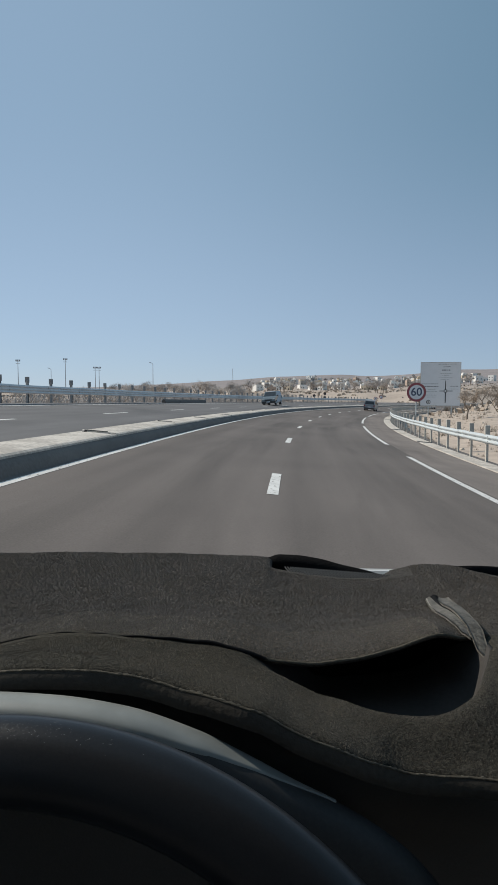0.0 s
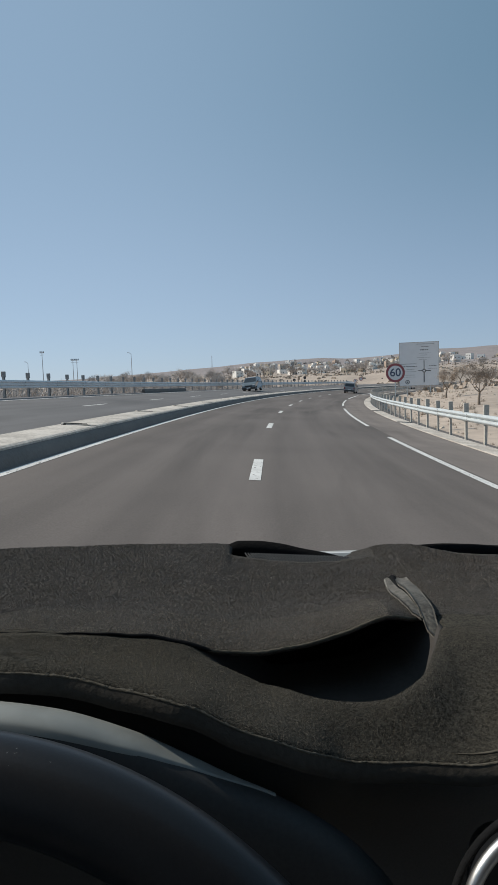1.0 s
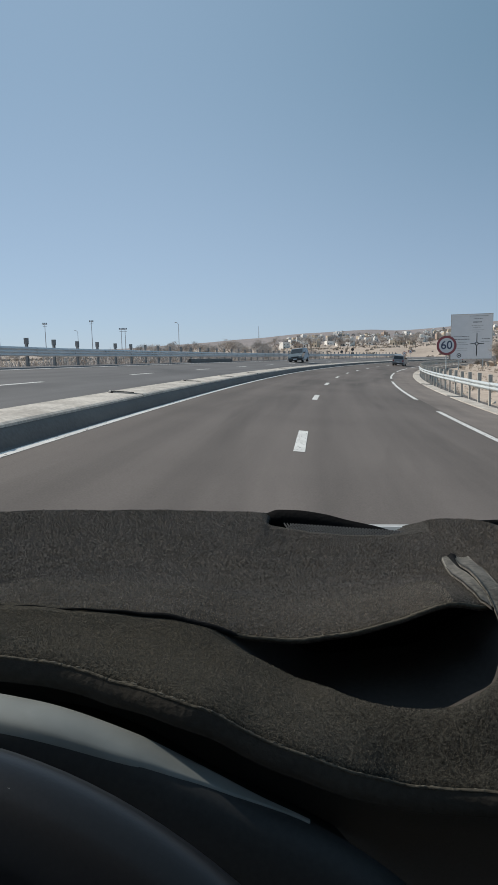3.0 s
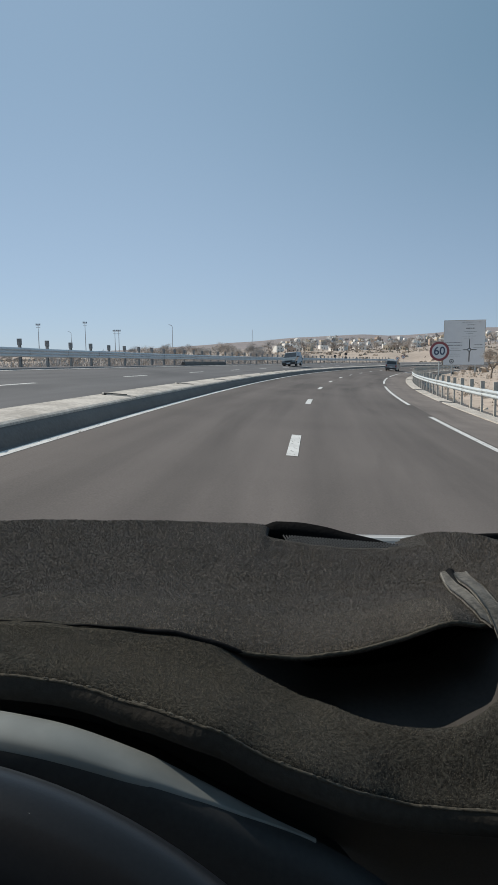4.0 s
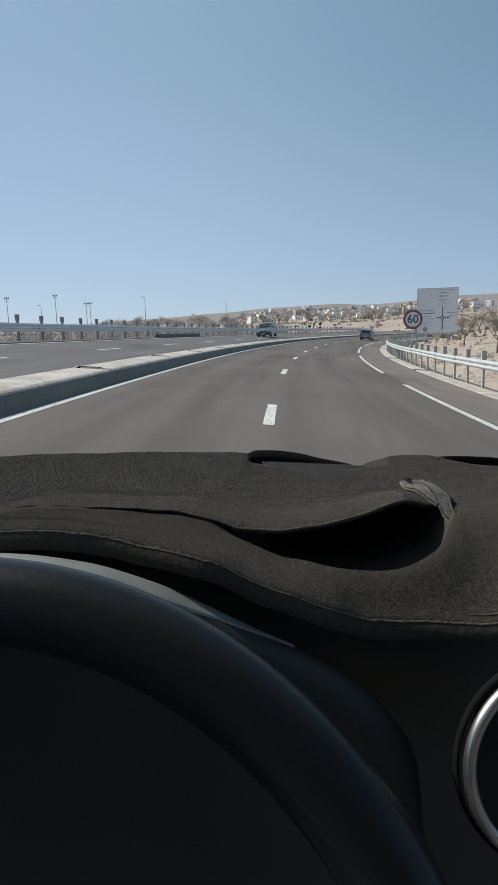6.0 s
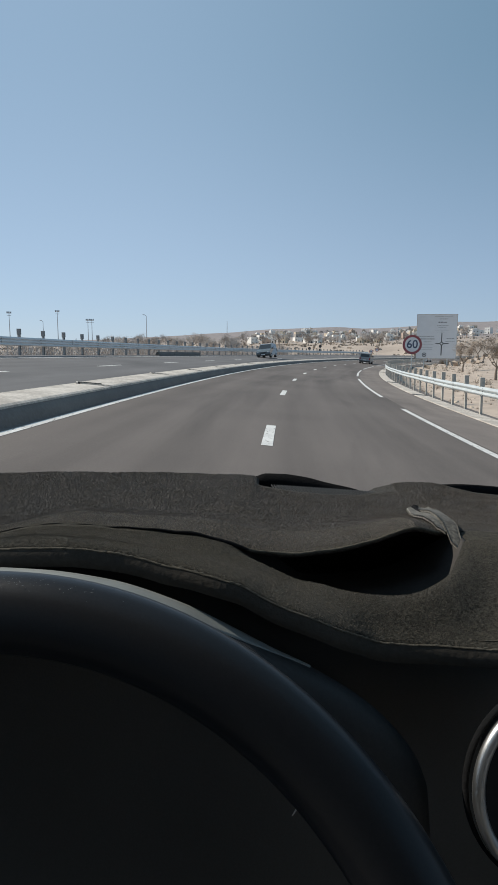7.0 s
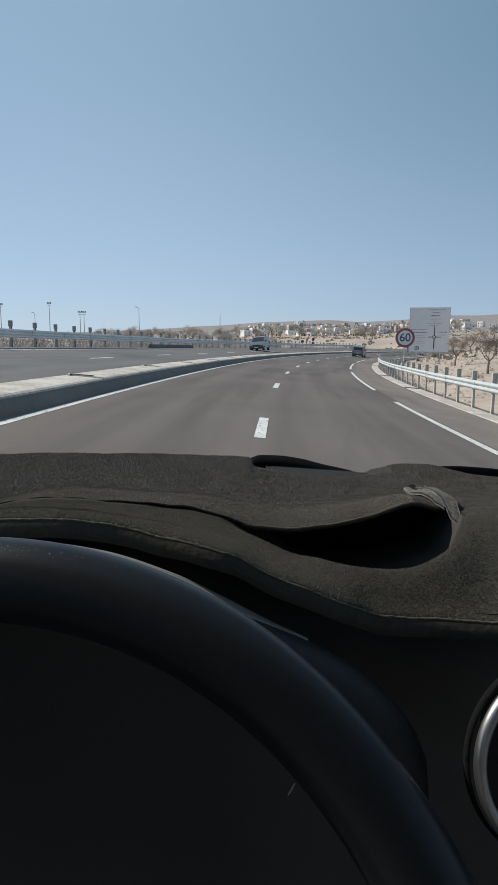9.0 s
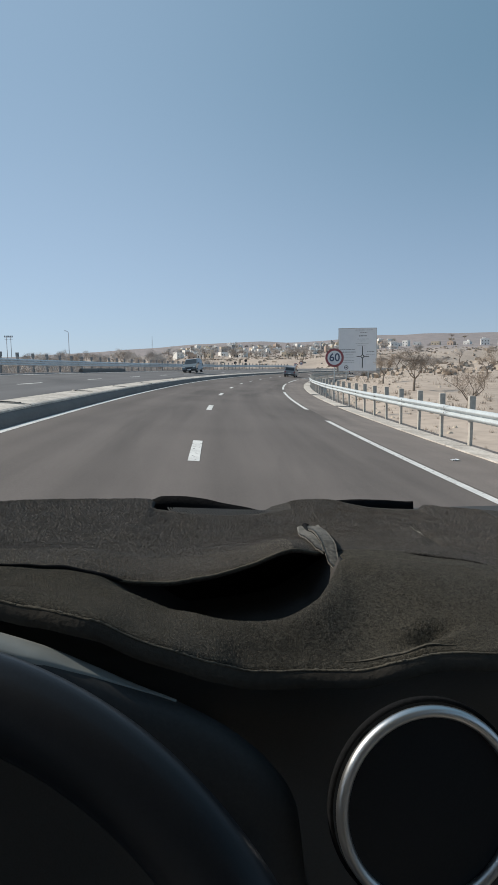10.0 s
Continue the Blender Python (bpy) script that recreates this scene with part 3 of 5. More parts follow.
def build_barrier(d, side, s0, s1, gap, top, label, steel, ridges, wide, cap, zinc):
    """A corrugated beam on posts that stand above it. side: +1 where the beam faces the right."""
    rail = empty("safety_barrier", Matrix(), label, "guard rail")
    line = wave(0.89 - 0.145 * ridges, ridges)
    front = [(d + side * (0.06 + w), h) for w, h in line]
    back = [(d + side * (0.055 + w), h) for w, h in reversed(line)]
    s, k = s0, 0
    while s < s1 - 1:
        prof = [(a, h + 0.006 * math.sin(k * 1.9)) for a, h in front + back]
        v, f = ribbon(prof, s, s + 4.0, 1.0, True, False)
        beam = mesh_part("beam", v, f, zinc, rail, "", True)
        v, f = ribbon([(a + side * 0.004, h) for a, h in front], s + 3.72, s + 4.0, 0.28)
        mesh_part("lap_joint", v, f, zinc, beam, "", True)
        for h in (0.62, 0.68, 0.76, 0.83):
            p = on_road(s + 3.86, d + side * 0.13, h)
            bolt = part("bolt", boxed((0.035, 0.03, 0.03), (0, 0, 0), (0, 0, 0), 0.006), OLD_POST, beam)
            bolt.matrix_local = pose(p.x, p.y, p.z, 0, 0, road_turn(s))
        s += 4.0
        k += 1
    me = post_mesh(top, steel, wide, cap)
    n = int((s1 - s0) / gap)
    for i in range(n):
        s = s0 + gap * i + 0.4
        ob = new("post", me)
        ob.parent = rail
        p = on_road(s, d)
        wob = noise.noise((s * 1.3, d, 0))
        ob.matrix_local = pose(p.x, p.y, p.z + 0.04 * wob, 1.6 * wob, 1.6 * noise.noise((s, d, 5)), road_turn(s))
    return rail


build_barrier(6.12, -1, -12, 150, 2.0, 1.16, "galvanised steel guard rail on tall posts beside the shoulder", POST, 2, 0.072, 0.42, GALV)
build_barrier(-13.75, 1, -20, 172, 2.6, 1.27, "galvanised steel guard rail beyond the far carriageway", OLD_POST, 3, 0.11, 0.29, PALE_ZINC)


# ---------------------------------------------------------------- signs
def disc(radius, thick, n=40):
    bm = bmesh.new()
    bmesh.ops.create_cone(bm, cap_ends=True, segments=n, radius1=radius, radius2=radius, depth=thick)
    bmesh.ops.transform(bm, matrix=pose(0, 0, 0, 90, 0, 0), verts=bm.verts)
    return bm


def ring_bm(r0, r1, thick, n=48):
    """A flat ring that faces -y."""
    bm = bmesh.new()
    prof = [(r0, -thick / 2), (r1, -thick / 2), (r1, thick / 2), (r0, thick / 2)]
    rows = [[bm.verts.new((r * math.cos(a), y, r * math.sin(a))) for r, y in prof] for a in (2 * math.pi * k / n for k in range(n))]
    for a, b in zip(rows, rows[1:] + rows[:1]):
        for k in range(4):
            bm.faces.new((a[k], b[k], b[(k + 1) % 4], a[(k + 1) % 4]))
    return bm


def lettering(text, size, at, material, parent, name="numerals", align="CENTER"):
    """Flat raised characters that face -y."""
    cu = bpy.data.curves.new(name, "FONT")
    cu.body, cu.size, cu.align_x, cu.align_y, cu.extrude = text, size, align, "CENTER", 0.003
    cu.offset = size * 0.012
    tmp = bpy.data.objects.new(name, cu)
    me = bpy.data.meshes.new_from_object(tmp)
    bpy.data.objects.remove(tmp)
    me.materials.append(material)
    ob = new(name, me)
    ob.parent = parent
    ob.matrix_local = pose(*at, 90, 0, 0)
    return ob


def speed_sign(s, d, radius, height, text, label):
    p = on_road(s, d)
    p.z = ground_height(p.x, p.y)
    sign = empty("speed_sign", pose(p.x, p.y, p.z, 0, 0, road_turn(s * 0.55)), label, "road sign")
    part("pole", tube([(0, 0.04, -0.3), (0, 0.04, height + radius * 0.6)], [0.035, 0.035], 10), GALV, sign)
    back = part("plate", disc(radius, 0.02), SIGN_WHITE, sign, "white sign face")
    back.matrix_local = pose(0, 0, height)
    rim = part("border", ring_bm(radius * 0.76, radius * 1.0, 0.01), SIGN_RED, sign, "faded red border")
    rim.matrix_local = pose(0, -0.014, height)
    if text:
        lettering(text, radius * 1.18, (0, -0.014, height), SIGN_BLUE, sign)
    else:
        part("symbol", boxed((radius * 0.7, 0.006, radius * 0.5), (0, -0.014, height), (0, 0, 0), 0.002), SIGN_BLUE, sign)
    for z in (-0.3, 0.3):
        part("bracket", boxed((radius * 0.9, 0.03, 0.04), (0, 0.024, height + z * radius * 1.6)), GALV, sign)
    return sign


speed_sign(45.0, 7.1, 0.66, 2.98, "60", "round sixty speed limit sign on a steel pole")
speed_sign(186.0, -17.6, 0.55, 2.5, "", "small round prohibition sign far along the verge")
speed_sign(187.0, -16.2, 0.55, 2.4, "", "small round prohibition sign far along the verge")


def direction_board():
    """The large white roundabout board on two legs."""
    az, r, w, h = radians(13.9), 112.0, 6.6, 7.4
    x, y = r * math.sin(az), r * math.cos(az)
    g = ground_height(x, y)
    b = empty("direction_board", pose(x, y, g, 0, 0, -12), "large white direction board with a roundabout diagram", "road sign")
    low = -0.45 - g
    part("panel", boxed((w, 0.08, h), (0, 0, low + h / 2), (0, 0, 0), 0.02), SIGN_WHITE, b, "weathered white panel")
    for dx in (-w / 2 + 0.02, w / 2 - 0.02):
        part("edge_strip", boxed((0.06, 0.12, h + 0.06), (dx, -0.002, low + h / 2)), POST, b)
    for dz in (0, h):
        part("edge_strip", boxed((w + 0.06, 0.12, 0.06), (0, -0.004, low + dz)), POST, b)
    for dx in (-1.9, 1.9):
        part("leg", boxed((0.16, 0.16, low + h * 0.9), (dx, 0.14, (low + h * 0.9) / 2 - 0.2)), GALV, b)
    f = -0.052
    cx, cz = w * 0.13, low + h * 0.34
    part("diagram_ring", ring_bm(0.18, 0.30, 0.012), SIGN_BLACK, b).matrix_local = pose(cx, f, cz)
    for dx, dz, lx, lz in ((0, 1.0, 0.13, 1.5), (0, -1.12, 0.16, 1.75), (-0.62, 0, 0.75, 0.12), (0.7, 0, 0.9, 0.12)):
        part("diagram_arm", boxed((lx, 0.012, lz), (cx + dx, f, cz + dz)), SIGN_BLACK, b)
    m = part("badge_ring", ring_bm(0.26, 0.36, 0.012), SIGN_BLACK, b)
    m.matrix_local = pose(-w * 0.29, f, low + 0.62)
    part("badge_symbol", boxed((0.26, 0.012, 0.2), (-w * 0.29, f, low + 0.62)), SIGN_BLACK, b)
    rows = ((0.16, 0.955, 2.9, 0.09), (0.15, 0.895, 1.2, 0.14), (0.13, 0.82, 1.3, 0.24), (0.14, 0.745, 1.9, 0.08), (0.12, 0.70, 1.1, 0.07),
            (0.12, 0.645, 2.2, 0.07), (0.10, 0.60, 1.3, 0.07), (-0.27, 0.505, 2.6, 0.13), (-0.26, 0.445, 2.7, 0.2), (-0.22, 0.38, 1.2, 0.1),
            (-0.25, 0.325, 2.2, 0.07), (-0.27, 0.245, 2.3, 0.07), (-0.28, 0.20, 2.4, 0.07), (0.34, 0.45, 1.2, 0.15), (0.34, 0.385, 1.5, 0.07))
    for fx, fz, length, tall in rows:
        x0, x1 = fx * w - length / 2, fx * w + length / 2
        rng = random.Random(int(fz * 1000))
        x = x0
        while x < x1:
            l = min(rng.uniform(0.18, 0.55), x1 - x + 0.05)
            part("text_bar", boxed((l, 0.008, tall * rng.uniform(0.5, 0.75)), (x + l / 2, f, low + fz * h)), SIGN_GREY, b)
            x += l + 0.07


direction_board()


# ---------------------------------------------------------------- masts
def mast(az, r, top, kind):
    x, y = r * math.sin(radians(az)), r * math.cos(radians(az))
    g = ground_height(x, y)
    high = top + 1.27 - g
    m = empty("light_mast", pose(x, y, g, 0, 0, -az), "tall grey steel lighting mast beyond the barrier", "mast", "lighting masts")
    pairs = (-0.9, 0.9) if kind == "pair" else (0,)
    for dx in pairs:
        part("pole", tube([(dx, 0, -0.5), (dx, 0, high * 0.5), (dx, 0, high)], [0.22, 0.16, 0.10], 8), POLE, m)
        if kind in ("flood", "pair"):
            part("crossbar", boxed((1.9, 0.15, 0.15), (dx, 0, high - 0.3)), POLE, m)
            part("crossbar", boxed((1.7, 0.15, 0.15), (dx, 0, high - 1.2)), POLE, m)
            for k in (-0.7, 0.0, 0.7):
                part("floodlight", boxed((0.55, 0.3, 0.6), (dx + k, -0.2, high + 0.1), (-20, 0, 0), 0.04), POLE, m)
        else:
            part("arm", tube([(dx, 0, high - 0.1), (dx - 0.5, 0, high + 0.5), (dx - 0.9, 0, high + 0.7)], [0.11, 0.1, 0.08], 6), POLE, m)
            part("lamp_head", boxed((1.0, 0.35, 0.28), (dx - 1.2, 0, high + 0.7), (0, 12, 0), 0.05), POLE, m)


for _m in ((-11.8, 300, 14.3, "single"), (-16.7, 310, 12.8, "pair"), (-19.4, 300, 16.0, "flood"), (-20.6, 360, 13.5, "single"),
           (-23.3, 290, 14.5, "flood"), (-27.0, 300, 12.5, "single")):
    mast(*_m)


def antenna():
    az, r = radians(-4.6), 2500.0
    x, y = r * math.sin(az), r * math.cos(az)
    g = ground_height(x, y)
    a = empty("radio_mast", pose(x, y, g), "thin lattice radio mast on the far ridge", "mast")
    for k in range(3):
        t = 2 * math.pi * k / 3
        part("leg", tube([(2.2 * math.cos(t), 2.2 * math.sin(t), -2), (0.5 * math.cos(t), 0.5 * math.sin(t), 46)], [0.4, 0.3], 5), POLE, a)
    for z in range(4, 46, 6):
        w = 2.2 - 1.7 * z / 46
        part("brace", boxed((2 * w, 0.3, 0.3), (0, 0, z)), POLE, a)


antenna()


# ---------------------------------------------------------------- houses
def house_at(az, r, w, dep, storeys, wall, turn, group):
    x, y = r * math.sin(radians(az)), r * math.cos(radians(az))
    g = min(ground_height(x + a, y + b) for a in (-4, 4) for b in (-4, 4))
    h = 3.1 * storeys + 0.9
    tone = ("whitewashed", "cream rendered", "earth-red rendered", "bare grey block")[wall]
    ho = empty("house", pose(x, y, g, 0, 0, turn), f"small {tone} flat-roofed house on the slope", "house", group)
    part("wall", boxed((w, dep, h + 1.5), (0, 0, h / 2 - 0.75)), WALLS[wall], ho)
    bm = bmesh.new()
    for sx, sy, lx, ly in ((0, dep / 2 - 0.12, w, 0.24), (0, -dep / 2 + 0.12, w, 0.24), (w / 2 - 0.12, 0, 0.24, dep - 0.5), (-w / 2 + 0.12, 0, 0.24, dep - 0.5)):
        add_box(bm, (lx, ly, 0.6), (sx, sy, h + 0.3))
    part("parapet", bm, WALLS[wall], ho)
    rng = random.Random(int(az * 100 + r))
    if rng.random() < 0.45:
        k = w * 0.35
        part("stair_tower", boxed((k, k, 2.2), (rng.uniform(-0.25, 0.25) * w, 0.1 * dep, h + 1.1)), WALLS[wall], ho)
    n = max(2, int(w / 3.2))
    for st in range(storeys):
        for i in range(n):
            cx = -w / 2 + w * (i + 0.5) / n
            if st == 0 and i == n // 2:
                part("door", boxed((1.0, 0.1, 2.1), (cx, -dep / 2 - 0.03, 1.05)), WINDOW, ho)
            else:
                part("window", boxed((1.0, 0.1, 1.1), (cx, -dep / 2 - 0.03, 1.75 + 3.1 * st)), WINDOW, ho)


def build_village():
    rng = random.Random(11)
    for i in range(190):
        az = rng.uniform(-2.5, 17.0)
        r = rng.uniform(620, 1250)
        house_at(az, r, rng.uniform(4.5, 9), rng.uniform(5, 8), 1 + (rng.random() < 0.25), rng.choice((0, 0, 0, 0, 0, 0, 0, 1, 1, 2, 3)),
                 -az + rng.uniform(-35, 35), "village houses")
    for az, r, w, st, wall in ((16.8, 600, 8, 1, 0), (17.5, 610, 11, 1, 0), (18.1, 590, 7, 2, 0), (19.0, 620, 9, 1, 0), (20.6, 600, 11, 1, 1), (21.9, 590, 8, 1, 2),
                               (23.2, 600, 8, 1, 0), (24.6, 580, 10, 2, 0), (26.0, 590, 9, 1, 0), (27.4, 570, 10, 1, 1)):
        house_at(az, r * 1.45, w, 9, st, wall, -az + rng.uniform(-25, 25), "hilltop houses")


build_village()


# ---------------------------------------------------------------- trees
def tree_meshes(seed, high, spread, bare):
    """Trunk with limbs, and a crown of many small leaf and twig blades with gaps."""
    rng = random.Random(seed)
    bm = bmesh.new()
    tips = []
    lean = Vector((rng.uniform(-0.15, 0.15), rng.uniform(-0.15, 0.15), 1))
    fork = high * rng.uniform(0.24, 0.34)
    base = [Vector((0, 0, -0.3)), Vector((0, 0, fork * 0.45)) + lean * 0.02, lean * fork]
    tube(base, [high * 0.035, high * 0.026, high * 0.021], 8, True, bm)

    def limb(start, way, length, rad, level):
        pts, p, w = [start], start.copy(), way.copy()
        for k in range(3):
            w = (w + Vector((rng.uniform(-0.3, 0.3), rng.uniform(-0.3, 0.3), rng.uniform(-0.05, 0.25)))).normalized()
            p = p + w * length / 3
            pts.append(p.copy())
        tube(pts, [rad, rad * 0.75, rad * 0.55, rad * 0.32], 5, True, bm)
        if level < 2:
            for k in range(rng.choice((2, 3, 3))):
                a = rng.uniform(0, 6.28)
                side = Vector((math.cos(a), math.sin(a), rng.uniform(0.0, 0.6)))
                limb(pts[rng.choice((2, 3))], (w * 0.7 + side).normalized(), length * rng.uniform(0.5, 0.75), rad * 0.5, level + 1)
        else:
            tips.append(pts[-1])
            tips.append(pts[2])

    for k in range(rng.choice((4, 5))):
        a = 2 * math.pi * k / 4.5 + rng.uniform(-0.4, 0.4)
        limb(base[2] - lean * fork * 0.1, Vector((math.cos(a) * spread, math.sin(a) * spread, rng.uniform(0.7, 1.2))).normalized(), high * rng.uniform(0.26, 0.38),
             high * 0.014, 0)
    verts, faces = [], []
    for t in tips:
        if rng.random() < 0.08:
            continue
        cl = high * rng.uniform(0.07, 0.13)
        for k in range({True: 60, False: 60}.get(bare, 90)):
            o = Vector((rng.gauss(0, 1), rng.gauss(0, 1), rng.gauss(0, 0.7))) * cl * 0.62
            d = Vector((rng.gauss(0, 1), rng.gauss(0, 1), rng.gauss(0, 1))).normalized()
            e = d.orthogonal().normalized()
            l, w = high * rng.uniform(0.014, 0.03), high * ((0.0022 if bare is True else 0.0026 if bare else rng.uniform(0.004, 0.008)))
            i, c = len(verts), t + o
            verts += [c - d * l, c + e * w, c + d * l, c - e * w]
            faces.append((i, i + 1, i + 2, i + 3))
    wood = bpy.data.meshes.new("trunk")
    bm.to_mesh(wood)
    bm.free()
    wood.materials.append(BARK)
    leaf = bpy.data.meshes.new("crown")
    leaf.from_pydata([tuple(v) for v in verts], [], faces)
    leaf.materials.append({True: TWIG, False: LEAF}.get(bare, GREY_TWIG))
    return wood, leaf


KINDS = [tree_meshes(3, 5.0, 0.8, False), tree_meshes(8, 5.2, 1.1, True), tree_meshes(15, 4.6, 1.2, False),
         tree_meshes(21, 5.4, 0.9, True), tree_meshes(34, 4.2, 1.4, False), tree_meshes(47, 5.0, 1.3, True),
         tree_meshes(52, 5.0, 1.2, "grey"), tree_meshes(61, 4.6, 1.5, "grey")]


def tree_at(az, r, scale, kind, label, group):
    x, y = r * math.sin(radians(az)), r * math.cos(radians(az))
    t = empty("tree", pose(x, y, ground_height(x, y), 0, 0, az * 77 + r * 13) @ Matrix.Scale(scale, 4), label, "tree", group)
    for name, me in zip(("trunk", "crown"), KINDS[kind]):
        ob = new(name, me)
        ob.parent = t


def build_trees():
    for az, r, sc, k in ((16.2, 88, 0.8, 3), (18.9, 66, 0.95, 5), (23.4, 44, 0.75, 1), (12.2, 150, 1.0, 4), (17.4, 150, 1.0, 3), (20.6, 118, 0.9, 7),
                         (24.9, 105, 0.9, 5), (27.5, 74, 0.9, 3), (16.0, 250, 1.1, 6), (18.2, 270, 1.2, 5), (20.0, 240, 1.0, 7), (22.6, 230, 1.2, 6),
                         (25.2, 210, 1.1, 3), (14.6, 280, 1.1, 1), (19.2, 340, 1.2, 6), (21.4, 330, 1.0, 7), (26.8, 180, 1.0, 6)):
        tree_at(az, r, sc, k, "sparse dusty tree on the dry field", "field trees")
    rng = random.Random(5)
    for i in range(110):
        tree_at(rng.uniform(-6, 17), rng.uniform(380, 1000), rng.uniform(1.3, 2.4), rng.choice((6, 7)), "brown-green tree among the village houses", "village trees")
    for i in range(44):
        az = -31 + 31 * i / 43 + rng.uniform(-0.8, 0.8)
        tree_at(az, rng.uniform(110, 200), (0.5 if az < -14 else 0.8) * rng.uniform(0.7, 1.15), 6 + i % 2, "greyish bushy tree beyond the far barrier", "roadside trees")
    for i in range(34):
        tree_at(-15 + 15.5 * i / 33 + rng.uniform(-0.5, 0.5), rng.uniform(130, 260), rng.uniform(0.8, 1.35), 6 + i % 2, "greyish bushy tree beyond the far barrier", "roadside trees")
    for i in range(14):
        tree_at(rng.uniform(-14, 26), rng.uniform(850, 1300), rng.uniform(1.3, 2.4), rng.randrange(6), "small dark tree on the distant slope", "hill trees")


build_trees()


def build_scrub():
    """Low grey-brown scrub spotted over the plain and the hills."""
    rng = random.Random(17)
    verts, faces = [], []
    for i in range(3000):
        az = rng.uniform(-32, 30)
        r = 120 * (6 ** rng.random()) if i % 3 else rng.uniform(450, 950)
        x, y = r * math.sin(radians(az)), r * math.cos(radians(az))
        s, d = along(x, y)
        if -16 < d < 9 and s < S_LAST:
            continue
        if noise.noise((x * 0.008, y * 0.008, 3)) < -0.15:
            continue
        z, c = ground_height(x, y), rng.uniform(0.4, 1.2) * (1 + r / 2200)
        for k in range(5):
            a = rng.uniform(0, 6.28)
            o = Vector((x + rng.gauss(0, 0.5) * c, y + rng.gauss(0, 0.5) * c, z - 0.1))
            e = Vector((math.cos(a), math.sin(a), 0)) * c * rng.uniform(0.4, 0.8)
            u = Vector((rng.gauss(0, 0.3), rng.gauss(0, 0.3), rng.uniform(0.5, 1.0))) * c
            n = len(verts)
            verts += [o - e, o + e, o + e * 0.7 + u * 0.8, o + u, o - e * 0.8 + u * 0.7]
            faces.append((n, n + 1, n + 2, n + 3, n + 4))
    ob = mesh_part("scrub", verts, faces, SCRUB)
    tagged(ob, "low grey-brown scrub spotted over plain and hills", "scrub", kind="stuff")


build_scrub()


def build_verge_scrub():
    """A band of bare grey bushes and weeds just beyond the far barrier."""
    rng = random.Random(23)
    verts, faces = [], []
    for i in range(2300):
        s, d = rng.uniform(-5, 175), -14.6 - abs(rng.gauss(0, 5.5))
        p = on_road(s, d)
        z, c = ground_height(p.x, p.y), rng.uniform(0.35, 1.0) * (1.0 + 0.10 * min(-14.6 - d, 9) * -0.1) * (1 + 0.5 * noise.noise((s * 0.09, d * 0.2, 2)))
        c *= 1.0 + 0.09 * (-14.6 - d)
        for k in range(34):
            a, t = rng.uniform(0, 6.28), rng.uniform(0.1, 1.3)
            q = Vector((p.x + rng.gauss(0, 0.35) * c, p.y + rng.gauss(0, 0.35) * c, z - 0.05 + rng.uniform(0, 0.5) * c))
            up = Vector((math.cos(a) * t, math.sin(a) * t, 1)).normalized() * c * rng.uniform(0.3, 0.8)
            e = Vector((-math.sin(a), math.cos(a), rng.uniform(-0.4, 0.4))) * c * rng.uniform(0.012, 0.03)
            n = len(verts)
            verts += [q - e, q + e, q + up + e * 0.4, q + up * 1.15]
            faces.append((n, n + 1, n + 2, n + 3))
    ob = mesh_part("verge_scrub", verts, faces, GREY_TWIG)
    tagged(ob, "bare grey bushes and weeds beyond the far barrier", "scrub", kind="stuff")


build_verge_scrub()


def build_field_scrub():
    """Low grey-brown shrubs dotted over the dry field behind the near barrier."""
    rng = random.Random(41)
    verts, faces = [], []
    for i in range(300):
        az, r = rng.uniform(9, 32), 45 * 7 ** rng.random()
        x, y = r * math.sin(radians(az)), r * math.cos(radians(az))
        s, d = along(x, y)
        if d < 8.5 or noise.noise((x * 0.03, y * 0.03, 6)) < -0.1:
            continue
        z, c = ground_height(x, y), rng.uniform(0.25, 0.75)
        for k in range(26):
            a, t = rng.uniform(0, 6.28), rng.uniform(0.2, 1.1)
            q = Vector((x + rng.gauss(0, 0.3) * c, y + rng.gauss(0, 0.3) * c, z - 0.04))
            up = Vector((math.cos(a) * t, math.sin(a) * t, 1)).normalized() * c * rng.uniform(0.4, 1.0)
            e = Vector((-math.sin(a), math.cos(a), 0)) * c * rng.uniform(0.02, 0.06)
            n = len(verts)
            verts += [q - e, q + e, q + up + e * 0.4, q + up * 1.12]
            faces.append((n, n + 1, n + 2, n + 3))
    ob = mesh_part("field_scrub", verts, faces, SCRUB)
    tagged(ob, "low dry shrubs dotted over the stony field", "scrub", kind="stuff")


build_field_scrub()


def block_barrier():
    """Low dark concrete blocks end to end on the far road edge."""
    row = empty("block_barrier", Matrix(), "low dark concrete blocks on the far road edge", "barrier")
    for k in range(3):
        s = 51.5 + 4.3 * k
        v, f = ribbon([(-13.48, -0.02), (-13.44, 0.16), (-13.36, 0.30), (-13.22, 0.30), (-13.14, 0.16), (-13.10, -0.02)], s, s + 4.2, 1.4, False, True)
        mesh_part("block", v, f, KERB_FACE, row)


block_barrier()


def sign_back(az, r, high, count):
    """Round plates seen from their dark backs."""
    x, y = r * math.sin(radians(az)), r * math.cos(radians(az))
    g = ground_height(x, y)
    sg = empty("round_sign", pose(x, y, g, 0, 0, -az), "round road sign seen from its dark back", "road sign", "far round signs")
    part("pole", tube([(0, 0, -0.3), (0, 0, high - g)], [0.05, 0.05], 8), POLE, sg)
    for k in range(count):
        pl = part("plate", disc(0.5, 0.03, 24), SIGN_BLACK, sg)
        pl.matrix_local = pose(0, -0.06, high - g - 0.5 - 1.25 * k)


sign_back(2.86, 215, 1.6, 1)
sign_back(3.82, 215, 2.3, 2)


